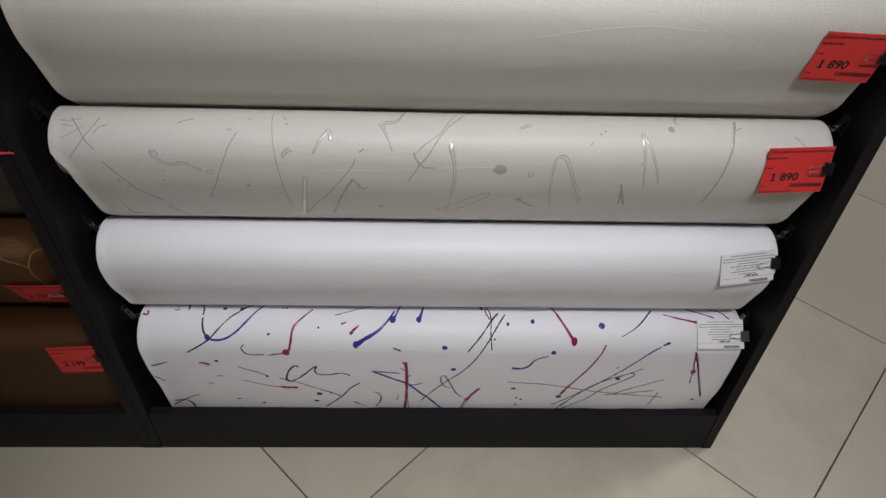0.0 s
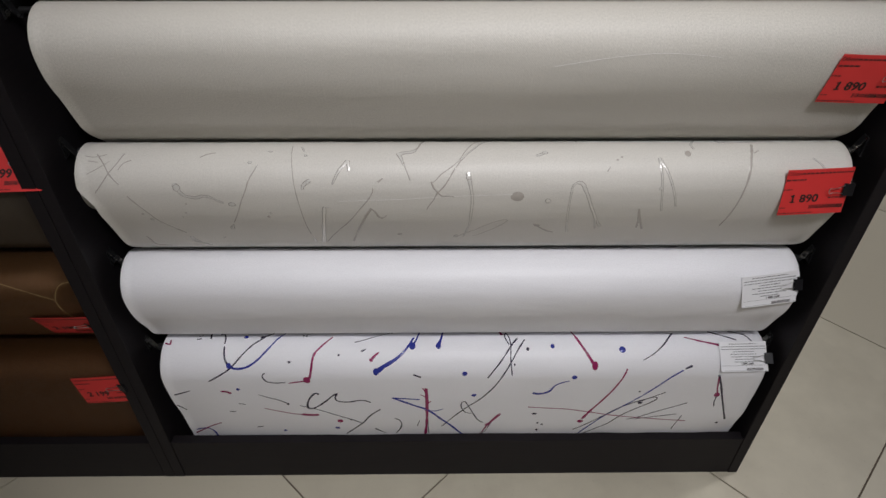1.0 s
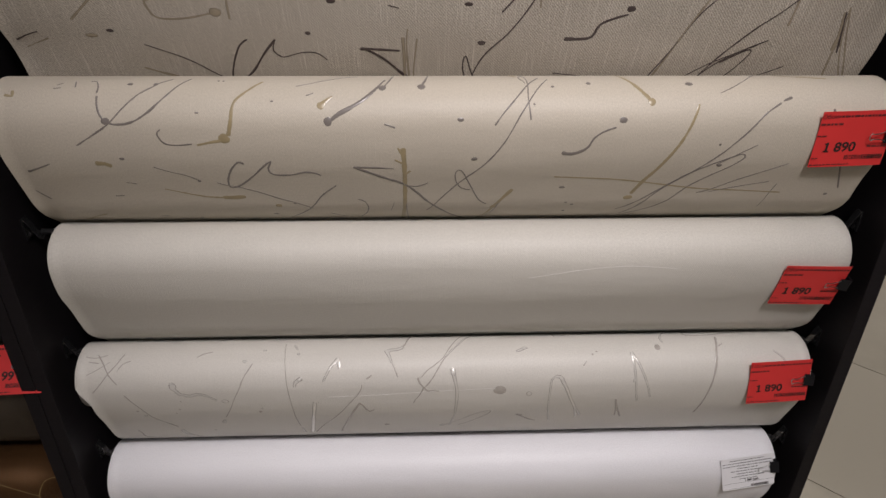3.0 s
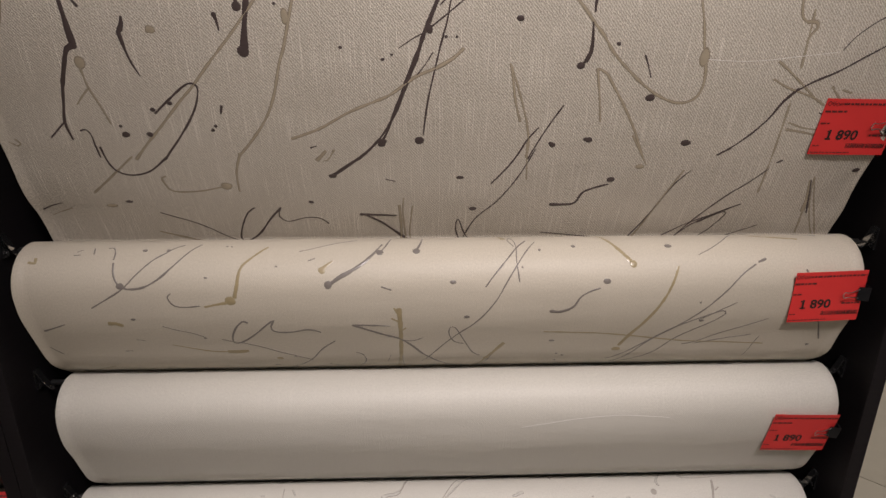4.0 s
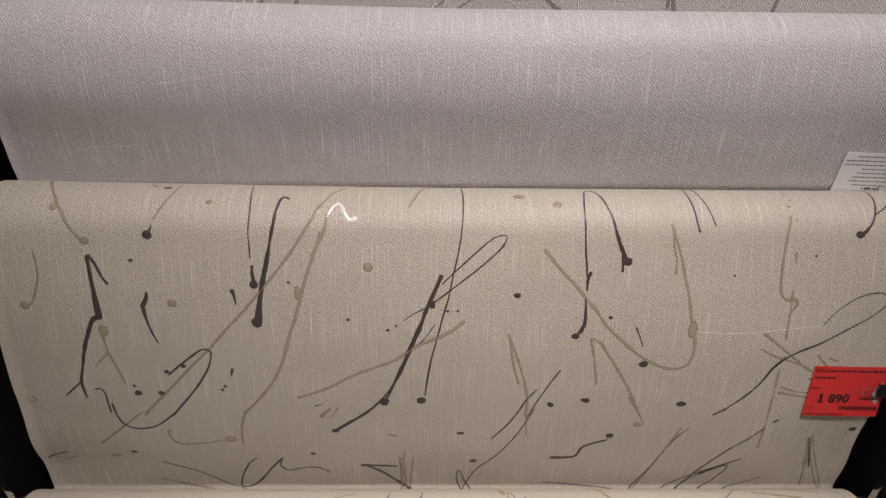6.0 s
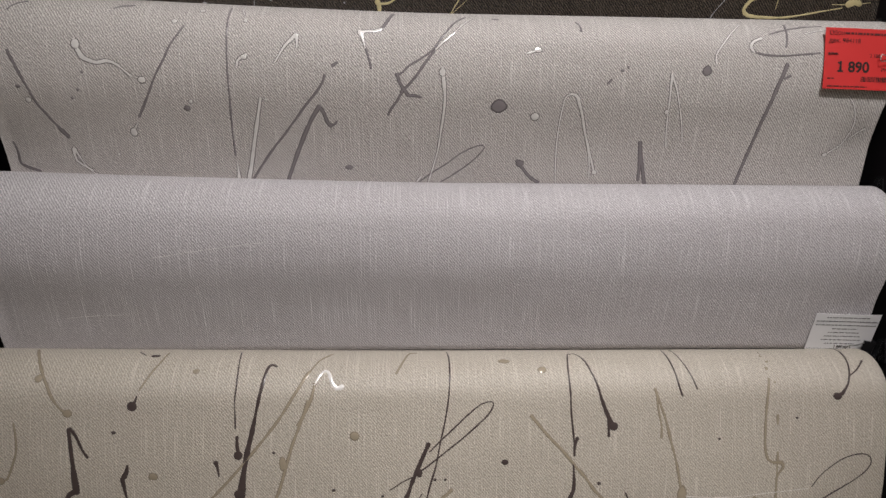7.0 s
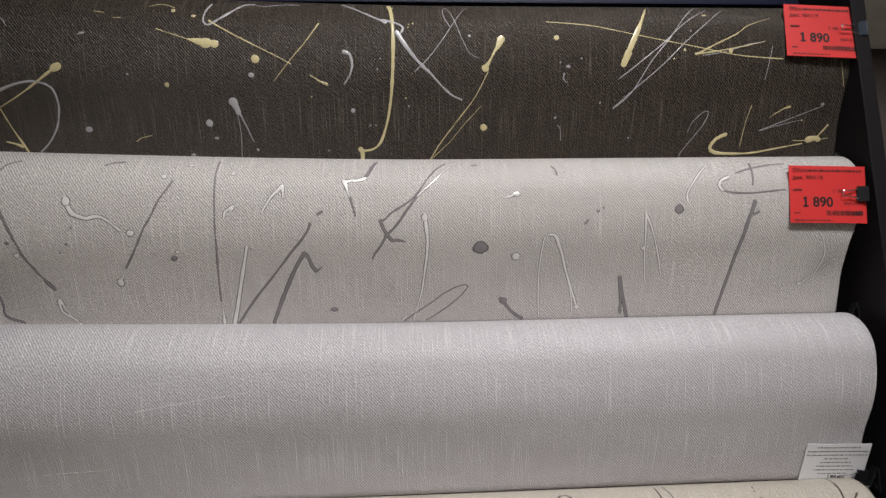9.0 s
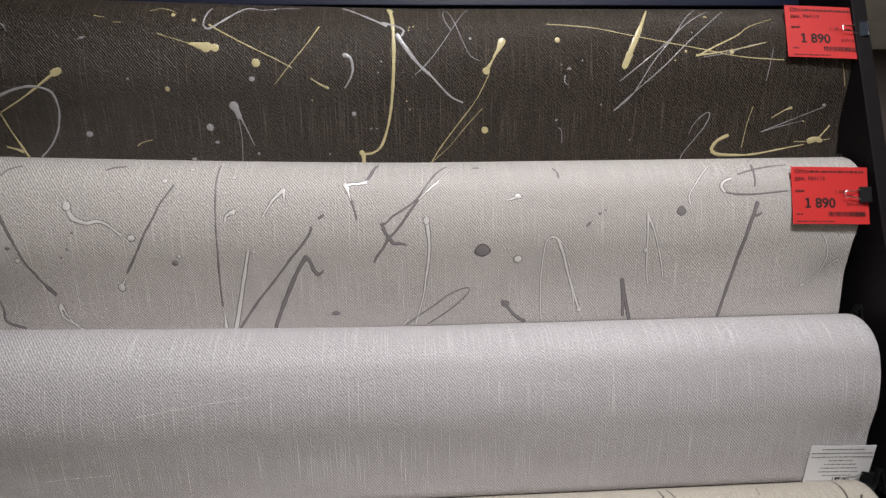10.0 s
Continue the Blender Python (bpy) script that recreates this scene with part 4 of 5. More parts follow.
def design_lower(stroke, blot):
    stroke("A", 2.8, 1.8, (-521, 349), (-506, 342), (-493, 338))
    blot("B", 7.3, 2.8, (-430, 341))
    blot("A", 3.7, 1.8, (-406, 334))
    blot("B", 7.3, 5.5, (-278, 309))
    stroke("B", 1.8, 1.8, (-284, 311), (-315, 317), (-345, 316), (-353, 303), (-354, 296), (-349, 294))
    stroke("B", 5.6, 2.8, (-160, 271), (-155, 266), (-149, 259))
    stroke("A", 1.8, 1.8, (-372, 353), (-343, 366), (-320, 380), (-287, 405), (-236, 428), (-189, 452))
    stroke("B", 1.8, 3.7, (-384, 388), (-339, 405), (-294, 419))
    stroke("B", 5.5, 2.8, (-299, 417), (-283, 418), (-273, 420))
    blot("B", 4.6, 2.8, (-231, 441))
    blot("A", 2.8, 1.9, (-239, 468))
    stroke("A", 2.8, 1.8, (-151, 402), (-183, 438), (-223, 489))
    stroke("A", 2.8, 2.8, (-123, 436), (-114, 453), (-119, 476), (-126, 488))
    stroke("A", 1.9, 1.9, (-168, 469), (-144, 488))
    blot("A", 1.9, 1.9, (-343, 475))
    stroke("B", 4.0, 2.4, (-63, 343), (-62, 378), (-63, 427), (-67, 516))
    stroke("A", 2.8, 4.6, (-63, 399), (-41, 421), (-19, 444), (16, 500))
    stroke("A", 3.7, 2.8, (-79, 427), (-19, 437))
    stroke("A", 2.8, 2.8, (-548, 484), (-514, 470), (-487, 469), (-478, 486), (-483, 518))
    stroke("B", 2.8, 3.7, (-545, 498), (-505, 474), (-463, 447))
    stroke("A", 1.8, 1.8, (-538, 373), (-514, 397))
    stroke("B", 3.7, 3.7, (78, 422), (64, 447), (39, 499), (28, 515))
    stroke("B", 5.6, 5.6, (54, 461), (59, 452))
    stroke("A", 1.8, 1.8, (128, 397), (197, 407), (265, 420), (347, 441), (439, 449))
    stroke("A", 1.8, 1.8, (375, 353), (323, 384), (277, 424), (225, 483))
    stroke("A", 1.8, 2.8, (305, 291), (288, 315), (266, 370), (247, 414))
    stroke("B", 1.6, 2.4, (296, 291), (280, 332), (260, 394), (247, 425), (237, 451))
    stroke("A", 1.8, 1.8, (424, 387), (374, 413), (325, 441))
    stroke("B", 2.9, 2.0, (407, 234), (437, 240), (464, 248))
    stroke("A", 2.0, 2.0, (440, 213), (477, 227), (500, 238))
    stroke("A", 2.0, 2.0, (506, 222), (519, 233), (527, 242))
    stroke("B", 5.5, 2.8, (477, 361), (473, 338), (466, 310))
    stroke("A", 3.7, 2.8, (467, 310), (484, 365), (515, 444), (542, 512))
    stroke("B", 2.8, 1.8, (478, 365), (481, 387), (483, 402))
    blot("A", 2.8, 1.9, (505, 455))
    blot("A", 2.8, 1.8, (145, 421))
    stroke("A", 2.8, 1.9, (157, 481), (156, 465), (162, 458))
    blot("B", 5.6, 3.7, (239, 285))
    stroke("A", 1.9, 1.9, (-268, 509), (-263, 517))


def design_splash(stroke, blot):
    stroke("B", 2.6, 2.6, (-530, 238), (-522, 240), (-523, 232))
    stroke("C", 2, 2, (-452, 227), (-454, 216))
    stroke("C", 2, 2, (-436, 216), (-430, 216), (-425, 229), (-425, 239))
    stroke("C", 2.6, 3, (-424, 246), (-423, 258), (-420, 271), (-415, 280))
    blot("A", 5, 4, (-414, 280))
    stroke("A", 3.6, 3, (-415, 280), (-405, 285), (-391, 285), (-379, 281), (-367, 273), (-359, 266))
    stroke("A", 3, 2.2, (-359, 266), (-343, 247), (-331, 229), (-320, 214))
    stroke("C", 2.2, 2.2, (-453, 312), (-431, 298), (-410, 283), (-391, 261), (-374, 242), (-361, 231), (-353, 222), (-342, 214))
    blot("C", 3, 2.5, (-359, 226))
    stroke("C", 2, 2, (-476, 229), (-469, 228))
    stroke("C", 1.5, 1.5, (-474, 222), (-468, 218))
    blot("A", 3.4, 2.4, (-389, 224))
    blot("C", 1.5, 1.2, (-286, 221))
    blot("C", 1.5, 1.2, (-280, 222))
    stroke("B", 2, 4, (-233, 226), (-249, 244), (-262, 259), (-266, 272), (-268, 287), (-272, 305))
    blot("B", 6.5, 6, (-278, 311))
    stroke("B", 3.6, 2, (-284, 314), (-297, 316), (-311, 319))
    stroke("C", 2, 2.2, (-318, 317), (-335, 318), (-349, 315), (-355, 306), (-356, 299), (-352, 295))
    blot("C", 2.4, 1.2, (-307, 274))
    blot("C", 1.6, 1.2, (-219, 262))
    stroke("C", 2.6, 1.6, (-178, 255), (-171, 252))
    stroke("C", 1.2, 1.2, (-191, 238), (-175, 233), (-160, 227), (-140, 219), (-120, 212))
    stroke("B", 8, 2, (-161, 271), (-156, 265), (-148, 258))
    stroke("B", 6, 5, (-437, 342), (-429, 343), (-423, 347))
    blot("A", 3, 2, (-406, 336))
    stroke("C", 4, 1.6, (-524, 352), (-509, 346), (-495, 340))
    stroke("C", 2, 2, (-531, 390), (-519, 408))
    stroke("C", 1.5, 1.5, (-371, 352), (-353, 362), (-337, 369), (-322, 380))
    blot("C", 2.2, 1.8, (-322, 382))
    stroke("C", 1.5, 1.8, (-300, 387), (-285, 394), (-275, 397), (-250, 410), (-225, 426), (-209, 434), (-187, 450))
    stroke("C", 1.3, 1.3, (-413, 380), (-402, 383))
    stroke("B", 1.2, 2, (-369, 396), (-345, 406), (-320, 415), (-299, 418))
    stroke("B", 6.5, 5, (-297, 418), (-285, 419), (-272, 418))
    stroke("C", 3, 2.6, (-262, 351), (-268, 349), (-279, 363), (-286, 383), (-286, 396), (-279, 397), (-267, 389), (-251, 373), (-237, 357), (-227, 349), (-232, 361), (-230, 371), (-220, 375), (-204, 375), (-188, 371), (-176, 373), (-169, 378))
    blot("B", 4.5, 3.5, (-231, 441))
    blot("A", 4, 2.2, (-239, 468))
    blot("C", 2, 1.8, (-209, 436))
    blot("A", 3, 2, (-344, 482))
    stroke("C", 2, 1.6, (-395, 468), (-385, 466))
    stroke("C", 2, 1.4, (-435, 407), (-425, 407))
    stroke("A", 3, 3, (-521, 487), (-502, 479), (-492, 483), (-486, 499), (-486, 520))
    stroke("B", 2.6, 2.6, (-526, 502), (-503, 482), (-482, 464), (-464, 453))
    stroke("C", 2.6, 2, (-152, 401), (-171, 420), (-186, 445), (-201, 464), (-223, 491))
    stroke("A", 3, 7, (-86, 229), (-95, 246), (-107, 261), (-122, 273), (-139, 283), (-149, 291))
    blot("A", 5, 5.5, (-153, 293))
    stroke("A", 2, 3, (-75, 211), (-81, 233), (-86, 243))
    blot("A", 4.6, 4.2, (-88, 246))
    stroke("A", 2, 4, (-33, 211), (-36, 230), (-40, 242))
    blot("A", 5, 4.6, (-41, 246))
    stroke("C", 2.4, 2.6, (-85, 300), (-74, 305))
    blot("A", 4, 2.6, (6, 298))
    blot("A", 4, 2.6, (24, 358))
    stroke("B", 6, 4, (-64, 339), (-63, 368), (-63, 405), (-64, 447), (-67, 490), (-68, 510))
    stroke("B", 2, 2, (-70, 336), (-65, 348))
    stroke("B", 2, 2, (-74, 355), (-66, 361))
    stroke("B", 2, 2, (-63, 383), (-56, 376))
    stroke("C", 1.4, 1.2, (-62, 447), (-61, 482), (-60, 508))
    stroke("A", 3.4, 2.2, (-123, 365), (-99, 367), (-77, 370))
    stroke("A", 4, 3.6, (-125, 365), (-105, 377), (-84, 390), (-65, 401), (-50, 418), (-36, 439), (-19, 461), (2, 494), (14, 510))
    stroke("A", 2.6, 1.6, (-63, 405), (-47, 408), (-34, 402))
    stroke("C", 2, 2.2, (-125, 432), (-117, 437), (-113, 452), (-116, 471), (-124, 489))
    stroke("C", 3, 1.6, (-165, 470), (-156, 480), (-146, 488))
    stroke("C", 1.2, 1.2, (-83, 463), (-78, 442))
    stroke("C", 2, 2, (114, 235), (99, 259), (87, 280), (75, 302), (60, 334), (38, 368), (12, 397), (-9, 425), (-35, 466))
    stroke("C", 2, 1.8, (44, 452), (34, 442), (24, 417), (18, 401), (9, 379), (2, 381), (2, 398), (10, 415), (21, 419))
    stroke("B", 1.6, 4.6, (35, 510), (44, 494), (53, 465), (64, 443), (76, 423))
    blot("B", 4, 3, (54, 461))
    stroke("C", 1.3, 1.3, (37, 511), (50, 489), (61, 452))
    stroke("C", 3, 2, (102, 231), (90, 246), (81, 260), (69, 277), (57, 293), (48, 307))
    stroke("C", 1.6, 1.6, (82, 217), (87, 228), (89, 249), (88, 270), (91, 302))
    stroke("C", 1.4, 1.4, (82, 217), (79, 227), (86, 244))
    stroke("B", 4, 4, (70, 209), (74, 221))
    blot("C", 2, 2, (119, 253))
    blot("C", 1.3, 1.3, (95, 281))
    blot("A", 3, 2.6, (164, 248))
    stroke("A", 6, 2.2, (135, 354), (145, 356), (157, 352), (165, 345), (170, 333), (180, 324), (195, 318))
    blot("A", 5, 3.6, (204, 308))
    stroke("B", 2, 4.6, (200, 208), (207, 226), (215, 244), (225, 262), (235, 278))
    blot("B", 4.6, 5, (239, 284))
    blot("A", 4.8, 3.4, (289, 255))
    stroke("C", 3, 1.4, (385, 222), (380, 228), (364, 247), (345, 263), (326, 274))
    stroke("B", 2, 3.6, (406, 231), (427, 238), (446, 243), (466, 248))
    stroke("C", 2.4, 2.4, (454, 217), (477, 228), (497, 237))
    stroke("C", 2.4, 2.4, (492, 215), (511, 222), (519, 229), (525, 240))
    stroke("C", 4, 3, (412, 286), (403, 290))
    stroke("A", 2.6, 2.2, (398, 294), (380, 308), (360, 334), (339, 361), (318, 385), (296, 409), (277, 429), (260, 455), (243, 485), (235, 503))
    stroke("C", 2, 2, (225, 480), (249, 457), (277, 427), (300, 403), (324, 386), (348, 373), (362, 367), (367, 373), (356, 386), (333, 405), (310, 427), (289, 458), (265, 481), (241, 504))
    stroke("C", 1.5, 1.5, (378, 353), (357, 367), (334, 384))
    blot("C", 4, 2, (338, 386))
    stroke("B", 2, 4.6, (297, 291), (290, 315), (278, 349), (261, 385), (247, 413), (237, 438))
    blot("B", 6, 4, (234, 448))
    stroke("B", 1.6, 1.6, (129, 398), (164, 402), (208, 407), (253, 417), (294, 427), (334, 435), (380, 440), (438, 448))
    stroke("C", 1.5, 1.8, (427, 387), (398, 402), (369, 418), (340, 437), (325, 442))
    stroke("C", 1.5, 1.5, (414, 423), (378, 431), (341, 441))
    stroke("C", 1.2, 1.2, (427, 429), (424, 448), (420, 482))
    stroke("C", 3.4, 2.6, (465, 306), (478, 339), (493, 383), (515, 443))
    stroke("B", 2.6, 2.6, (466, 310), (471, 339), (477, 360))
    blot("B", 4.4, 3.6, (476, 362))
    stroke("C", 2, 1.4, (477, 369), (477, 383), (480, 397))
    blot("C", 3, 2, (503, 456))
    blot("C", 4, 2, (142, 421))
    blot("C", 2, 1.6, (152, 455))
    blot("C", 2.4, 1.6, (161, 461))
    blot("C", 2, 2.4, (153, 482))
    blot("C", 1.5, 1.5, (330, 350))


def design_foot(stroke, blot):
    stroke("A", 0.9, 0.9, (-416, 423), (-423, 424))
    blot("A", 2.8, 0.9, (-418, 422))
    stroke("B", 1.4, 3.5, (-523, 506), (-494, 489), (-468, 472), (-453, 462))
    stroke("B", 8.7, 9.5, (-453, 462), (-447, 459))
    stroke("A", 4.0, 2.3, (-519, 486), (-501, 479), (-484, 476), (-469, 478), (-459, 484), (-456, 498), (-457, 511), (-464, 532), (-475, 549), (-488, 562))
    stroke("B", 1.4, 2.9, (-524, 508), (-518, 528), (-510, 547), (-502, 565))
    stroke("B", 2.4, 4.2, (-526, 549), (-516, 552), (-510, 555))
    blot("A", 3.5, 2.9, (-425, 534))
    blot("B", 2.3, 2.3, (-323, 480))
    blot("A", 1.4, 0.9, (-368, 468))
    stroke("B", 1.3, 1.3, (-406, 396), (-394, 398))
    stroke("B", 0.9, 0.9, (-343, 387), (-328, 382), (-313, 388))
    blot("B", 2.2, 2.2, (-314, 392))
    blot("B", 2.2, 1.3, (-289, 399))
    stroke("B", 0.9, 1.3, (-332, 416), (-310, 423), (-293, 428))
    stroke("B", 2.8, 14.2, (-294, 428), (-283, 430), (-273, 432))
    stroke("B", 14.2, 12.7, (-275, 432), (-268, 432), (-263, 433))
    stroke("A", 2.4, 3.0, (-270, 379), (-276, 394), (-277, 406), (-271, 410), (-262, 405), (-244, 391), (-229, 377), (-219, 376))
    stroke("A", 0.9, 1.4, (-222, 378), (-220, 376), (-208, 380), (-184, 374), (-163, 373))
    stroke("B", 2.2, 1.3, (-270, 405), (-249, 417), (-222, 431), (-195, 444), (-172, 456))
    blot("B", 4.0, 4.0, (-215, 450))
    blot("A", 2.8, 2.3, (-221, 469))
    stroke("B", 2.2, 0.9, (-138, 406), (-154, 429), (-172, 450), (-194, 476))
    stroke("A", 11.4, 8.2, (-246, 501), (-243, 507), (-241, 514))
    stroke("A", 2.9, 0.9, (-239, 516), (-233, 530), (-227, 546), (-225, 551))
    stroke("A", 0.9, 0.9, (-242, 517), (-240, 542), (-242, 571))
    blot("A", 3.5, 3.5, (-278, 527))
    blot("A", 2.4, 1.4, (-271, 546))
    blot("A", 1.4, 1.4, (-221, 561))
    blot("A", 2.4, 1.5, (-302, 567))
    stroke("B", 2.4, 1.0, (-369, 549), (-363, 545), (-350, 542))
    stroke("B", 1.4, 3.4, (-149, 469), (-138, 476), (-129, 480))
    stroke("A", 6.4, 1.4, (-107, 441), (-100, 444), (-97, 457), (-101, 470), (-108, 480))
    blot("A", 2.3, 2.3, (-98, 512))
    stroke("A", 2.3, 3.4, (-110, 369), (-84, 387), (-55, 403))
    stroke("A", 3.4, 2.8, (-59, 399), (-41, 404), (-33, 410), (-37, 417))
    stroke("B", 6.8, 3.0, (-51, 371), (-47, 398), (-46, 436), (-48, 478), (-51, 505), (-56, 530), (-65, 554), (-78, 563), (-89, 563))
    stroke("B", 8.5, 6.8, (-90, 562), (-88, 566), (-88, 576))
    stroke("A", 7.2, 3.4, (-41, 416), (-31, 432), (-18, 449), (-3, 464))
    stroke("A", 4.0, 2.3, (-3, 463), (11, 478), (25, 492), (40, 499))
    stroke("A", 1.4, 0.9, (-20, 465), (-3, 449), (15, 426), (30, 403), (49, 370))
    stroke("A", 1.4, 0.9, (26, 408), (20, 398), (17, 382), (21, 374), (27, 386), (32, 400), (40, 422), (50, 442), (62, 448))
    stroke("B", 2.3, 9.6, (78, 444), (85, 435), (90, 424))
    stroke("B", 9.7, 2.8, (70, 460), (75, 452), (81, 442))
    stroke("B", 1.4, 1.4, (73, 465), (57, 496), (36, 524), (14, 553), (-1, 577))
    stroke("B", 0.9, 0.9, (65, 507), (43, 531), (25, 553), (-1, 577))
    blot("B", 3.6, 3.6, (69, 534))
    blot("B", 2.8, 2.8, (161, 422))
    blot("A", 2.3, 1.4, (176, 458))
    stroke("A", 2.3, 1.4, (171, 467), (170, 474))
    stroke("A", 1.4, 0.9, (166, 532), (170, 537), (171, 552))
    blot("A", 1.4, 1.4, (162, 522))
    blot("A", 0.9, 1.4, (220, 503))
    stroke("B", 1.4, 1.4, (149, 400), (204, 405), (248, 414), (292, 423), (344, 433), (396, 443), (426, 446), (459, 448))
    stroke("B", 2.3, 11.3, (285, 371), (271, 403), (260, 427), (254, 441))
    stroke("B", 11.2, 9.6, (254, 441), (251, 448), (248, 455))
    stroke("A", 1.4, 1.4, (242, 474), (269, 453), (299, 429), (332, 399), (365, 375))
    stroke("A", 1.4, 1.4, (353, 365), (329, 394), (311, 419), (284, 452), (260, 491), (237, 511), (263, 487), (299, 456), (329, 427), (362, 398), (386, 375))
    stroke("B", 0.9, 2.8, (446, 392), (414, 404), (397, 416), (366, 431), (345, 442))
    stroke("B", 3.4, 0.9, (343, 442), (373, 438), (411, 431), (436, 425))
    blot("B", 2.3, 2.3, (389, 438))
    stroke("A", 1.5, 1.0, (332, 582), (335, 570), (349, 550), (362, 532), (367, 518), (364, 514), (357, 518), (346, 530), (342, 542))
    stroke("B", 7.6, 1.4, (394, 545), (382, 551), (375, 562), (382, 569), (404, 571), (435, 570), (480, 562), (503, 558))
    stroke("B", 0.9, 0.9, (424, 507), (419, 529), (416, 561))
    stroke("B", 3.5, 0.9, (476, 509), (467, 512), (451, 522))
    stroke("A", 0.9, 1.4, (555, 499), (525, 508), (481, 524), (440, 540))
    stroke("A", 1.4, 0.9, (440, 540), (466, 533), (498, 526))
    stroke("B", 2.3, 2.9, (553, 519), (537, 534), (523, 550))
    stroke("B", 11.0, 6.8, (511, 553), (520, 551), (526, 553))
    stroke("B", 1.4, 1.0, (489, 554), (509, 554))
    stroke("B", 1.4, 1.0, (526, 553), (540, 551), (551, 548))
    stroke("B", 0.9, 0.9, (539, 452), (548, 482), (556, 504))
    blot("B", 1.5, 1.5, (421, 580))
    blot("B", 1.4, 1.4, (-47, 376))
    blot("B", 0.9, 0.9, (-27, 409))
    blot("B", 0.9, 0.9, (-21, 404))
    blot("B", 0.9, 0.9, (-26, 405))
    blot("A", 0.9, 0.9, (-62, 449))
    blot("A", 0.9, 0.9, (-66, 462))
    blot("B", 0.9, 0.9, (-149, 495))
    blot("A", 0.9, 0.9, (-77, 531))
    blot("A", 0.9, 0.9, (-70, 531))
    blot("B", 0.9, 0.9, (-31, 497))
    blot("A", 0.9, 0.9, (-27, 507))
    blot("A", 1.0, 1.0, (-131, 563))
    stroke("B", 0.9, 0.9, (-374, 404), (-383, 404))
    stroke("A", 1.3, 0.9, (-512, 406), (-507, 410), (-503, 416))
    blot("A", 1.4, 1.4, (50, 420))
    blot("A", 0.9, 0.9, (166, 453))
    blot("A", 0.9, 0.9, (193, 448))
    stroke("A", 2.3, 0.9, (170, 472), (173, 477), (176, 477))
    blot("B", 2.3, 1.4, (359, 387))
    blot("B", 1.4, 1.4, (328, 437))
    blot("B", 0.9, 0.9, (314, 448))
    blot("A", 0.9, 0.9, (337, 412))
    stroke("A", 1.4, 0.9, (352, 444), (377, 440), (396, 435), (415, 429), (434, 426))
    stroke("A", 0.9, 0.9, (445, 431), (440, 456), (437, 474))
    blot("A", 1.0, 1.0, (262, 549))
    blot("B", 0.9, 0.9, (497, 527))
    blot("A", 2.3, 1.4, (523, 506))


def design_corner(stroke, blot):
    stroke("B", 1.8, 2.3, (-513, -66), (-502, -51), (-493, -35), (-482, -22))
    stroke("B", 1.8, 1.8, (-476, -66), (-484, -50), (-493, -39), (-504, -24), (-517, -9))
    stroke("B", 1.1, 1.1, (-524, -36), (-509, -44), (-494, -54))
    stroke("B", 1.2, 1.2, (-529, -63), (-516, -61), (-500, -65))
    stroke("B", 1.2, 1.2, (-523, -55), (-510, -53))


LABELS = {
    1: "white vinyl wallpaper roll with blue and magenta paint splashes", 2: "plain white vinyl wallpaper roll hanging on a rod",
    3: "ivory wallpaper roll with faint pearl paint splashes", 4: "plain ivory wallpaper roll with a fine woven relief",
    5: "cream wallpaper roll with grey and olive paint splashes", 6: "beige textile wallpaper roll with charcoal splashes, hanging long",
    7: "plain light grey textile wallpaper roll", 8: "light grey textile wallpaper roll with pearl and graphite splashes",
    9: "charcoal textile wallpaper roll with silver and gold splashes"}
# How far along the design the sheet of each patterned roll starts
SHIFT = {6: -0.1207, 8: -0.2227, 1: 0.1557, 5: 0.1518, 3: -0.1502, 9: 0.2559}
DESIGN = {1: (design_splash,), 3: (design_upper,), 5: (design_splash,), 6: (design_long, design_lower), 8: (design_upper,), 9: (design_foot,)}
# How the design lies on sheets wound askew: u and v as sums of (u, v, 1)
TURN = {1: (1, 0, -5.5, 0, 1, 0), 3: (0.98, 0.081, 17.5, -0.0875, 0.961, 4.9), 5: (0.978, 0, 3.5, -0.037, 0.85, 39)}
# Stretches of another part of the design, as they lie on a sheet: the part, from and to
MORE = {1: ((design_middle, 0.17, 0.214),), 3: ((design_corner, -0.13, 0.3),), 5: ((design_middle, 0.17, 0.214),), 6: ((design_middle, 0.241, 0.6),)}
SHEETS = {}


def wallpaper_roll(number):
    cz, r, middle = ROLLS[number]
    root = tagged(new("wallpaper_roll"), LABELS[number], "wallpaper roll", group="wallpaper rolls on the rack")
    root.location = (0, 0, 0)
    body = under("roll", roll_body(number, r, PAPERS[3] if number == 3 else PAPERBACK), root, "wound pale paper with a hollow core")
    body.location = (middle, ROLL_Y, cz)
    sheet = Sheet(number, sheet_path(number), middle)
    SHEETS[number] = sheet
    loose = under("sheet", sheet.mesh(PAPERS[number]), root)
    if number in DESIGN:
        rims = RIM_SHADES.get(number, (None, None))
        pen = Printer(sheet, loose, SHIFT[number], INKS[number], rims, turn=TURN.get(number, (1, 0, 0, 0, 1, 0)))
        for draw in DESIGN[number]:
            draw(pen.stroke, pen.blot)
        for draw, low, high in MORE.get(number, ()):
            more = Printer(sheet, loose, SHIFT[number], INKS[number], rims, low - SHIFT[number], high - SHIFT[number])
            draw(more.stroke, more.blot)
    for line in SCUFFS.get(number, ()):
        Printer(sheet, loose, 0.0, (SCRATCH, SCRATCH, None)).stroke("A", 0.7, 0.5, *line)
    # A lamp's glint on the gold hook, painted as a pale stroke
    for line in GLINTS.get(number, ()):
        Printer(sheet, loose, 0.0, INKS[8], RIM_SHADES[6]).stroke("A", 3.0, 5.5, *line)
    return root


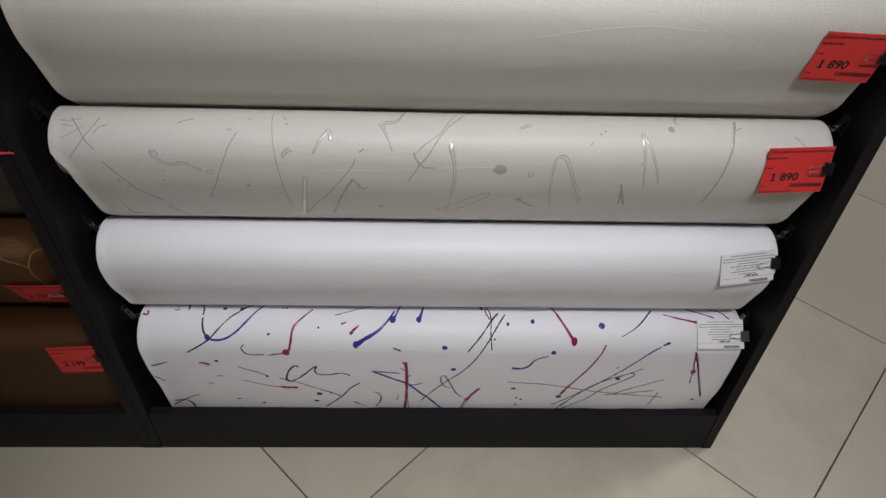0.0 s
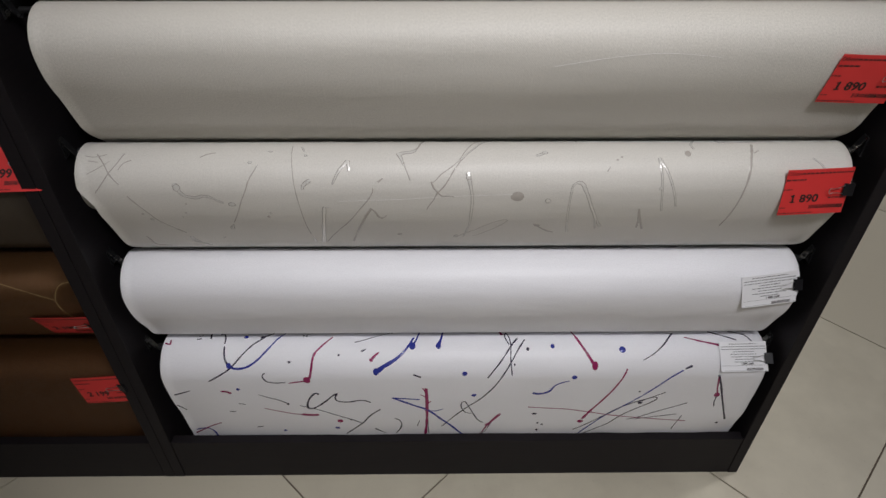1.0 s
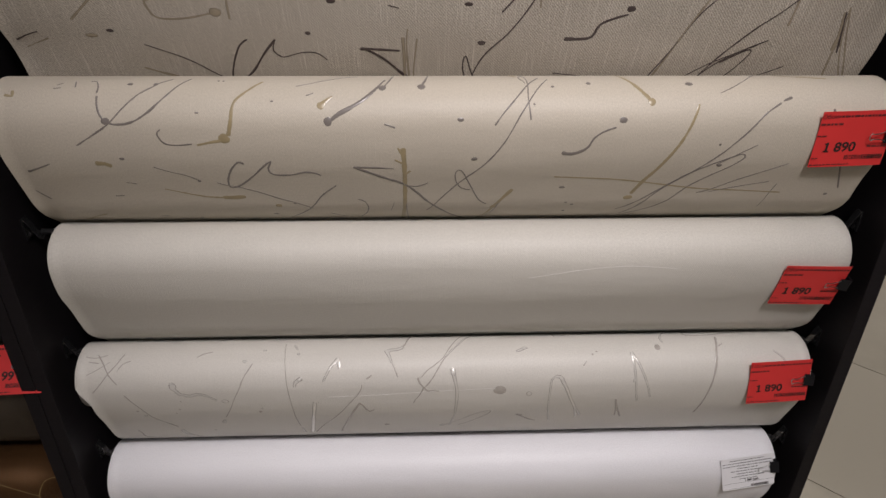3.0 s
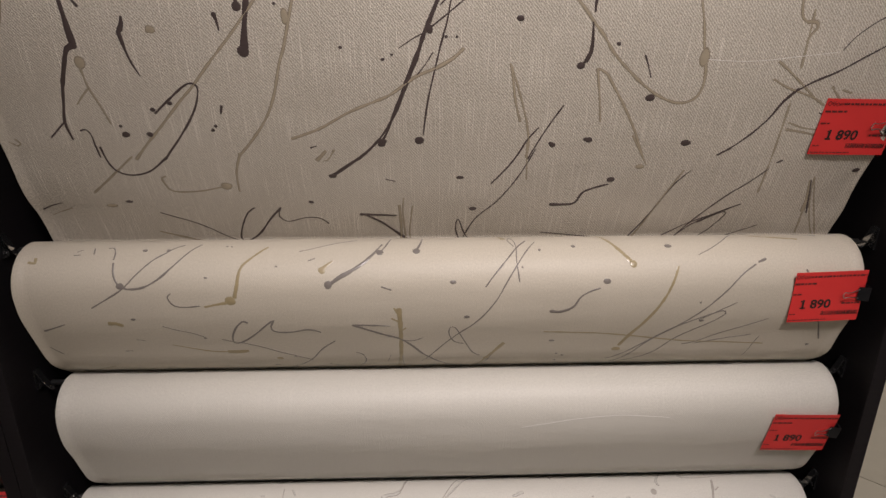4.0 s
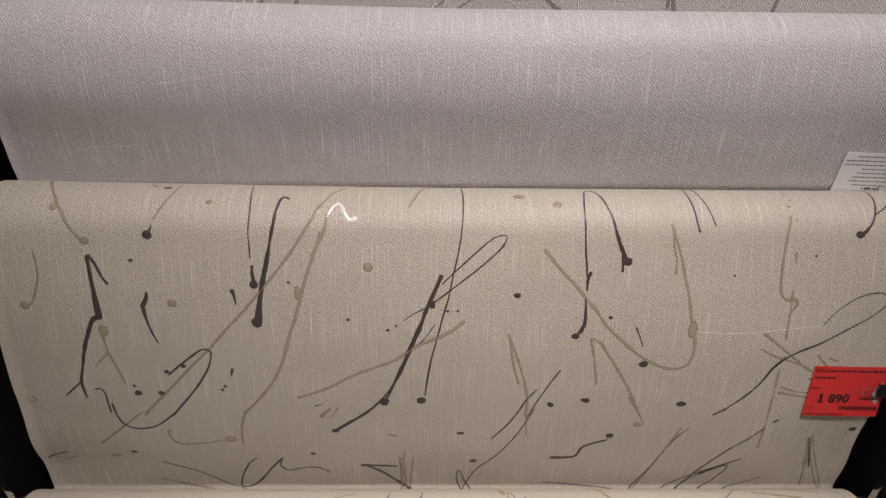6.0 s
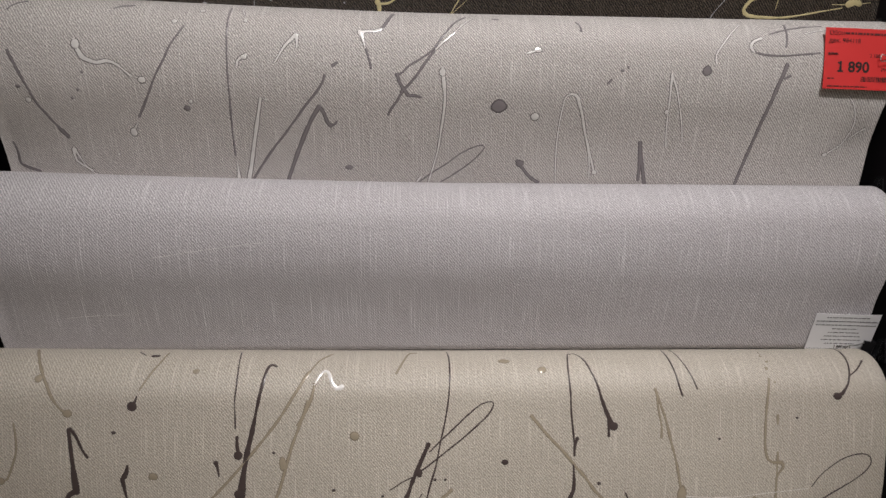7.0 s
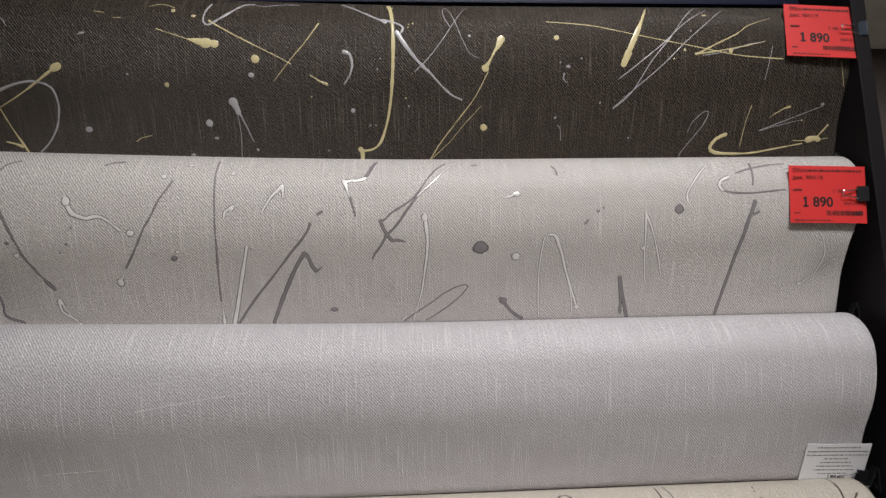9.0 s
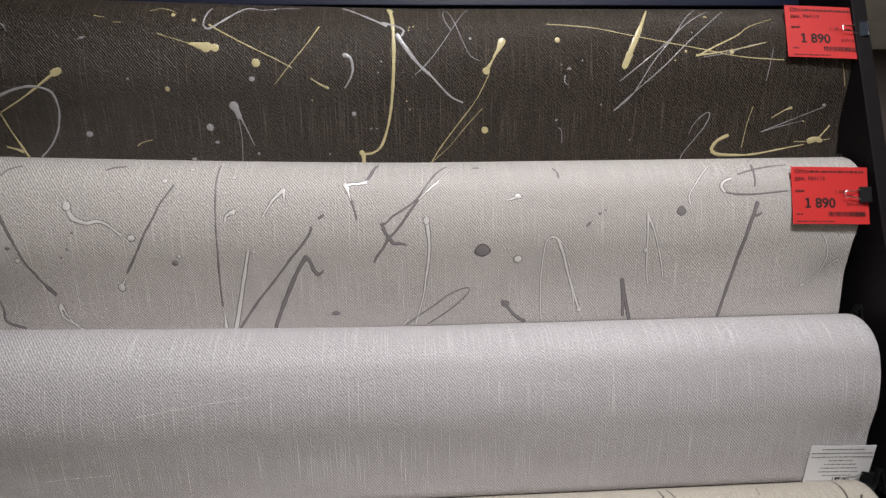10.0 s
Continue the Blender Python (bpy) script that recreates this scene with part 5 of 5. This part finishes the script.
# Scuffs and pulled threads, in millimetres across and along the sheets
SCUFFS = {7: (((-339, 196), (-289, 188), (-214, 178)), ((-452, 275), (-414, 271), (-376, 269))), 6: (((290, 269), (341, 271), (394, 266), (438, 261)),),
          3: (((-179, 157), (-96, 154), (-14, 149), (68, 146)),), 4: (((95, 156), (167, 144), (232, 139), (298, 144)),)}
# Painted highlight on roll 6's gold hook, in the same millimetres
GLINTS = {6: (((-143, 133), (-138, 123), (-132, 117), (-127, 121), (-124, 130), (-118, 138), (-112, 136)),)}
for number in ROLLS:
    wallpaper_roll(number)


# ---- the brown rolls of the neighbouring rack ----
STOCK_LABEL = {1: "dark copper wallpaper roll with a metallic sheen", 2: "bronze wallpaper roll crossed by fine gold thread lines", 3: "dull umber brown wallpaper roll on the rack",
               4: "dark brown wallpaper roll on the rack", 5: "tan wallpaper roll on the rack", 6: "coffee brown wallpaper roll on the rack"}
STOCK_MIDDLE = -1.142


def stock_roll(number):
    cz, r, _ = ROLLS[number]
    root = tagged(new("wallpaper_roll"), STOCK_LABEL[number], "wallpaper roll", group="brown wallpaper rolls")
    body = under("roll", roll_body(number, r, PAPERBACK), root, "wound pale paper with a hollow core")
    body.location = (STOCK_MIDDLE, ROLL_Y, cz)
    sheet = Sheet(number, sheet_path(number), STOCK_MIDDLE)
    loose = under("sheet", sheet.mesh(STOCK[number], 24), root)
    if number == 2:
        pen = Printer(sheet, loose, 0.0, (THREAD, THREAD, None))
        pen.stroke("A", 1.2, 1.2, (300, 96), (380, 110), (450, 132), (497, 150))
        pen.stroke("A", 1.2, 1.2, (526, 118), (508, 124), (497, 150), (499, 175), (512, 205), (526, 218))
    return sheet


STOCK_SHEETS = {k: stock_roll(k) for k in STOCK}


# ---- price cards and their clips ----
def card_frame(sheet, u, s, turn):
    """The pose of a card that lies on a sheet: x along the card, y up it, z off the paper."""
    a, up, dn = Vector(sheet.place(u, s)), Vector(sheet.place(u, s - 0.022)), Vector(sheet.place(u, s + 0.022))
    y = (up - dn).normalized()
    x = Vector((1, 0, 0))
    z = x.cross(y).normalized()
    far = max((Vector(sheet.place(u, s + k * 0.006)) - a).dot(z) for k in range(-5, 6))
    m = Matrix((x, y, z)).transposed().to_4x4()
    m.translation = a + z * (far + 0.0022)
    return m @ pose(0, 0, 0, 0, 0, turn)


def bars(spans, lift, mat, parent, name, label=""):
    verts, faces = [], []
    for x0, y0, x1, y1 in spans:
        k = len(verts)
        verts += [(x0, y0, lift), (x1, y0, lift), (x1, y1, lift), (x0, y1, lift)]
        faces.append((k, k + 1, k + 2, k + 3))
    return under(name, mesh_of(name, verts, faces, mat), parent, label)


def word_bars(rng, x0, x1, y, h):
    out, x = [], x0
    while x < x1:
        w = rng.uniform(0.002, 0.0075)
        out.append((x, y, min(x1, x + w), y + h))
        x += w + 0.0011
    return out


def bent_card(w, h, bend):
    """A thin card, slightly bowed."""
    n, verts, faces = 8, [], []
    for lift in (0.0, -0.0005):
        for j in range(2):
            for i in range(n + 1):
                x = w * (i / n - 0.5)
                verts.append((x, h * (j - 0.5), lift + bend * ((2 * x / w) ** 2 - 1) * 0.5))
    w1 = n + 1
    for i in range(n):
        faces.append((i, i + 1, w1 + i + 1, w1 + i))
        faces.append((2 * w1 + i + 1, 2 * w1 + i, 3 * w1 + i, 3 * w1 + i + 1))
        faces.append((i + 1, i, 2 * w1 + i, 2 * w1 + i + 1))
        faces.append((w1 + i, w1 + i + 1, 3 * w1 + i + 1, 3 * w1 + i))
    faces += [(0, w1, 3 * w1, 2 * w1), (w1 - 1, 3 * w1 - 1, 4 * w1 - 1, 2 * w1 - 1)]
    return verts, faces


def red_card(sheet, u, s, turn, price, code, clip=(0.036, 0.002), w=0.094, h=0.072, clipmat=None):
    root = tagged(new("price_card"), "red price card with black print clipped to the paper", "price card", group="red price cards")
    m = card_frame(sheet, u, s, turn)
    root.matrix_world = m
    rng = random.Random(round(1000 * s) + sheet.number * 7)
    under("card", mesh_of("card", *bent_card(w, h, -0.0012), CARDRED), root)
    lift = 0.0009
    letters(price, 0.0175, INK, root, "price_print", pose(-0.034, -0.0155, lift), 0.00045, "bold black price figures")
    if price[0] == "1":
        bars([(-0.0331, -0.0158, -0.0261, -0.0139), (-0.0330, -0.0062, -0.0306, -0.0042)], lift, INK, root, "price_print")
    letters("Обои", 0.0075, INKRED, root, "heading_print", pose(-0.0455, 0.0275, lift))
    bars(word_bars(rng, -0.026, 0.044, 0.0285, 0.0026), lift, INKRED, root, "print_line")
    if code:
        letters("дек. " + code, 0.0075, INKRED, root, "code_print", pose(-0.0455, 0.0185, lift), 0.0, "small dark code line")
        letters("руб./рул", 0.0058, INKRED, root, "unit_print", pose(0.0205, -0.0125, lift))
        letters("цена:", 0.0050, INKRED, root, "unit_print", pose(-0.0455, 0.0040, lift))
        letters("2 180", 0.0058, INKRED, root, "old_price_print", pose(0.0055, 0.0025, lift))
    else:
        bars(word_bars(rng, -0.045, -0.018, 0.0190, 0.0026), lift, INKRED, root, "print_line")
        bars(word_bars(rng, 0.02, 0.043, -0.0110, 0.0026), lift, INKRED, root, "print_line")
    bars(word_bars(rng, -0.0455, -0.034, 0.0045, 0.0018), lift, INKRED, root, "print_line")
    bars(word_bars(rng, -0.045, 0.004, -0.0335, 0.0014), lift, INKRED, root, "print_line")
    bars(word_bars(rng, -0.045, -0.037, -0.0245, 0.0014), lift, INKRED, root, "print_line")
    code_bars, x = [], -0.004
    while x < 0.043:
        k = rng.uniform(0.0004, 0.0015)
        code_bars.append((x, -0.0265, x + k, -0.0205))
        x += k + rng.uniform(0.0004, 0.0010)
    bars(code_bars, lift, INK, root, "barcode", "black barcode")
    binder_clip(m @ pose(clip[0], clip[1], 0.001), clipmat or CLIPBLACK, -1)
    return root


def white_card(sheet, u, s, turn, w, h, clip):
    root = tagged(new("price_card"), "white printed information card clipped to the paper", "price card", group="white cards")
    m = card_frame(sheet, u, s, turn)
    root.matrix_world = m
    rng = random.Random(round(1000 * s) + sheet.number)
    under("card", mesh_of("card", *bent_card(w, h, -0.0016), CARDWHITE), root)
    for k in range(8):
        y = h * (0.43 - 0.085 * k)
        inset = w * (0.03 if k in (1, 2) else rng.uniform(0.16, 0.34))
        bars(word_bars(rng, -w / 2 + inset, w / 2 - inset, y - 0.0012, 0.0012), 0.0009, INKGREY, root, "print_line")
    for y in (0.33, -0.30, -0.47):
        bars([(-w * 0.48, h * y, w * 0.48, h * y + 0.0004)], 0.0009, INKGREY, root, "ruled_line")
    letters("1 890 руб.", 0.0052, INK, root, "price_print", pose(-0.006, -h * 0.275, 0.0009), 0.0002, "bold black price line")
    bars([(0.004 + 0.0021 * k, -h * 0.47, 0.0053 + 0.0021 * k, -h * 0.38) for k in range(14)], 0.0009, INK, root, "barcode", "black barcode")
    binder_clip(m @ pose(clip[0], clip[1], 0.001), CLIPBLACK, -1)
    return root


def binder_clip(m, mat, way):
    """A small binder clip: a folded wedge of sheet steel and two wire handles."""
    root = tagged(new("binder_clip"), "small black binder clip with silver wire handles", "binder clip", group="binder clips")
    root.matrix_world = m
    bm = bmesh.new()
    half = 0.0095
    outline = [(0.000, 0.0018), (0.0125, 0.0060), (0.0135, 0.0052), (0.0135, -0.0052), (0.0125, -0.0060), (0.000, -0.0018)]
    inner = [(0.0004, 0.0010), (0.0118, 0.0049), (0.0124, 0.0044), (0.0124, -0.0044), (0.0118, -0.0049), (0.0004, -0.0010)]
    vs = [[bm.verts.new((x, y, z)) for x, z in outline] + [bm.verts.new((x, y, z)) for x, z in inner] for y in (-half, half)]
    for k in range(5):
        bm.faces.new((vs[0][k], vs[0][k + 1], vs[1][k + 1], vs[1][k]))
        bm.faces.new((vs[1][6 + k], vs[1][7 + k], vs[0][7 + k], vs[0][6 + k]))
        for row in vs:
            bm.faces.new((row[k], row[6 + k], row[7 + k], row[k + 1]))
    for k in (0, 5):
        bm.faces.new((vs[0][k], vs[1][k], vs[1][6 + k], vs[0][6 + k]))
    bmesh.ops.recalc_face_normals(bm, faces=bm.faces[:])
    part("clip_body", bm, mat, root, "folded enamelled clip body")
    for side in (1, -1):
        bm = bmesh.new()
        z = side * 0.0022
        pts = [(0.001, -0.0062, z), (-0.009, -0.0035, z + side * 0.0016), (-0.0155, -0.0032, z + side * 0.0024), (-0.0185, -0.0045, z + side * 0.0026), (-0.0205, -0.0022, z + side * 0.0028),
               (-0.0205, 0.0022, z + side * 0.0028), (-0.0185, 0.0045, z + side * 0.0026), (-0.0155, 0.0032, z + side * 0.0024), (-0.009, 0.0035, z + side * 0.0016), (0.001, 0.0062, z)]
        wire(bm, pts, 0.0006)
        part("wire_handle", bm, STEEL, root, "silver wire handle")
    return root


red_card(SHEETS[3], 0.492, 0.142, 3, "1 890", "", (0.036, 0.003), w=0.091)
red_card(SHEETS[4], 0.486, 0.174, -2, "1 890", "", (0.038, 0.006), w=0.091)
red_card(SHEETS[5], 0.487, 0.165, 2, "1 890", "", (0.037, 0.004), w=0.091)
red_card(SHEETS[6], 0.490, 0.352, -1, "1 890", "", (0.036, 0.004))
red_card(SHEETS[8], 0.494, 0.163, -1.5, "1 890", "984118", (0.036, 0.001), w=0.099, h=0.072)
red_card(SHEETS[9], 0.514, 0.157, -2.5, "1 890", "984119", (0.041, 0.004), w=0.104, clipmat=CLIPBLUE)
white_card(SHEETS[1], 0.499, 0.113, 1, 0.084, 0.053, (0.036, -0.004))
white_card(SHEETS[2], 0.491, 0.135, 8, 0.086, 0.055, (0.036, 0.004))
white_card(SHEETS[7], 0.497, 0.302, -2, 0.084, 0.064, (0.030, -0.014))
red_card(STOCK_SHEETS[1], 0.502, 0.176, 5, "2 199", "", (0.030, 0.006))
red_card(STOCK_SHEETS[2], 0.488, 0.224, 2, "2 199", "", (0.030, 0.004))
red_card(STOCK_SHEETS[3], 0.516, 0.104, 2, "2 199", "", (0.024, 0.004))
red_card(STOCK_SHEETS[4], 0.520, 0.153, 2, "2 199", "", (0.024, 0.004))


# ---- the floor's tiles, laid on the diagonal ----
TILES = bpy.data.objects["floor"]


def floor_tile_mesh():
    bm = box(-PITCH / 2 + 0.0016, -PITCH / 2 + 0.0016, -0.010, PITCH / 2 - 0.0016, PITCH / 2 - 0.0016, 0.0, 0.0012)
    me = bpy.data.meshes.new("tile")
    bm.to_mesh(me)
    bm.free()
    me.materials.append(TILE)
    return me


TILE_MESH = floor_tile_mesh()
C45 = math.sqrt(0.5)
for i in range(-7, 8):
    for j in range(-7, 8):
        p, q = P0 + (i + 0.5) * PITCH, Q0 + (j + 0.5) * PITCH
        x, y = (p + q) * C45, (p - q) * C45
        if -3.5 < x < 3.5 and -3.5 < y < 3.5:
            ob = under("tile", TILE_MESH, TILES)
            ob.matrix_local = pose(x, y, 0, 0, 0, 45)
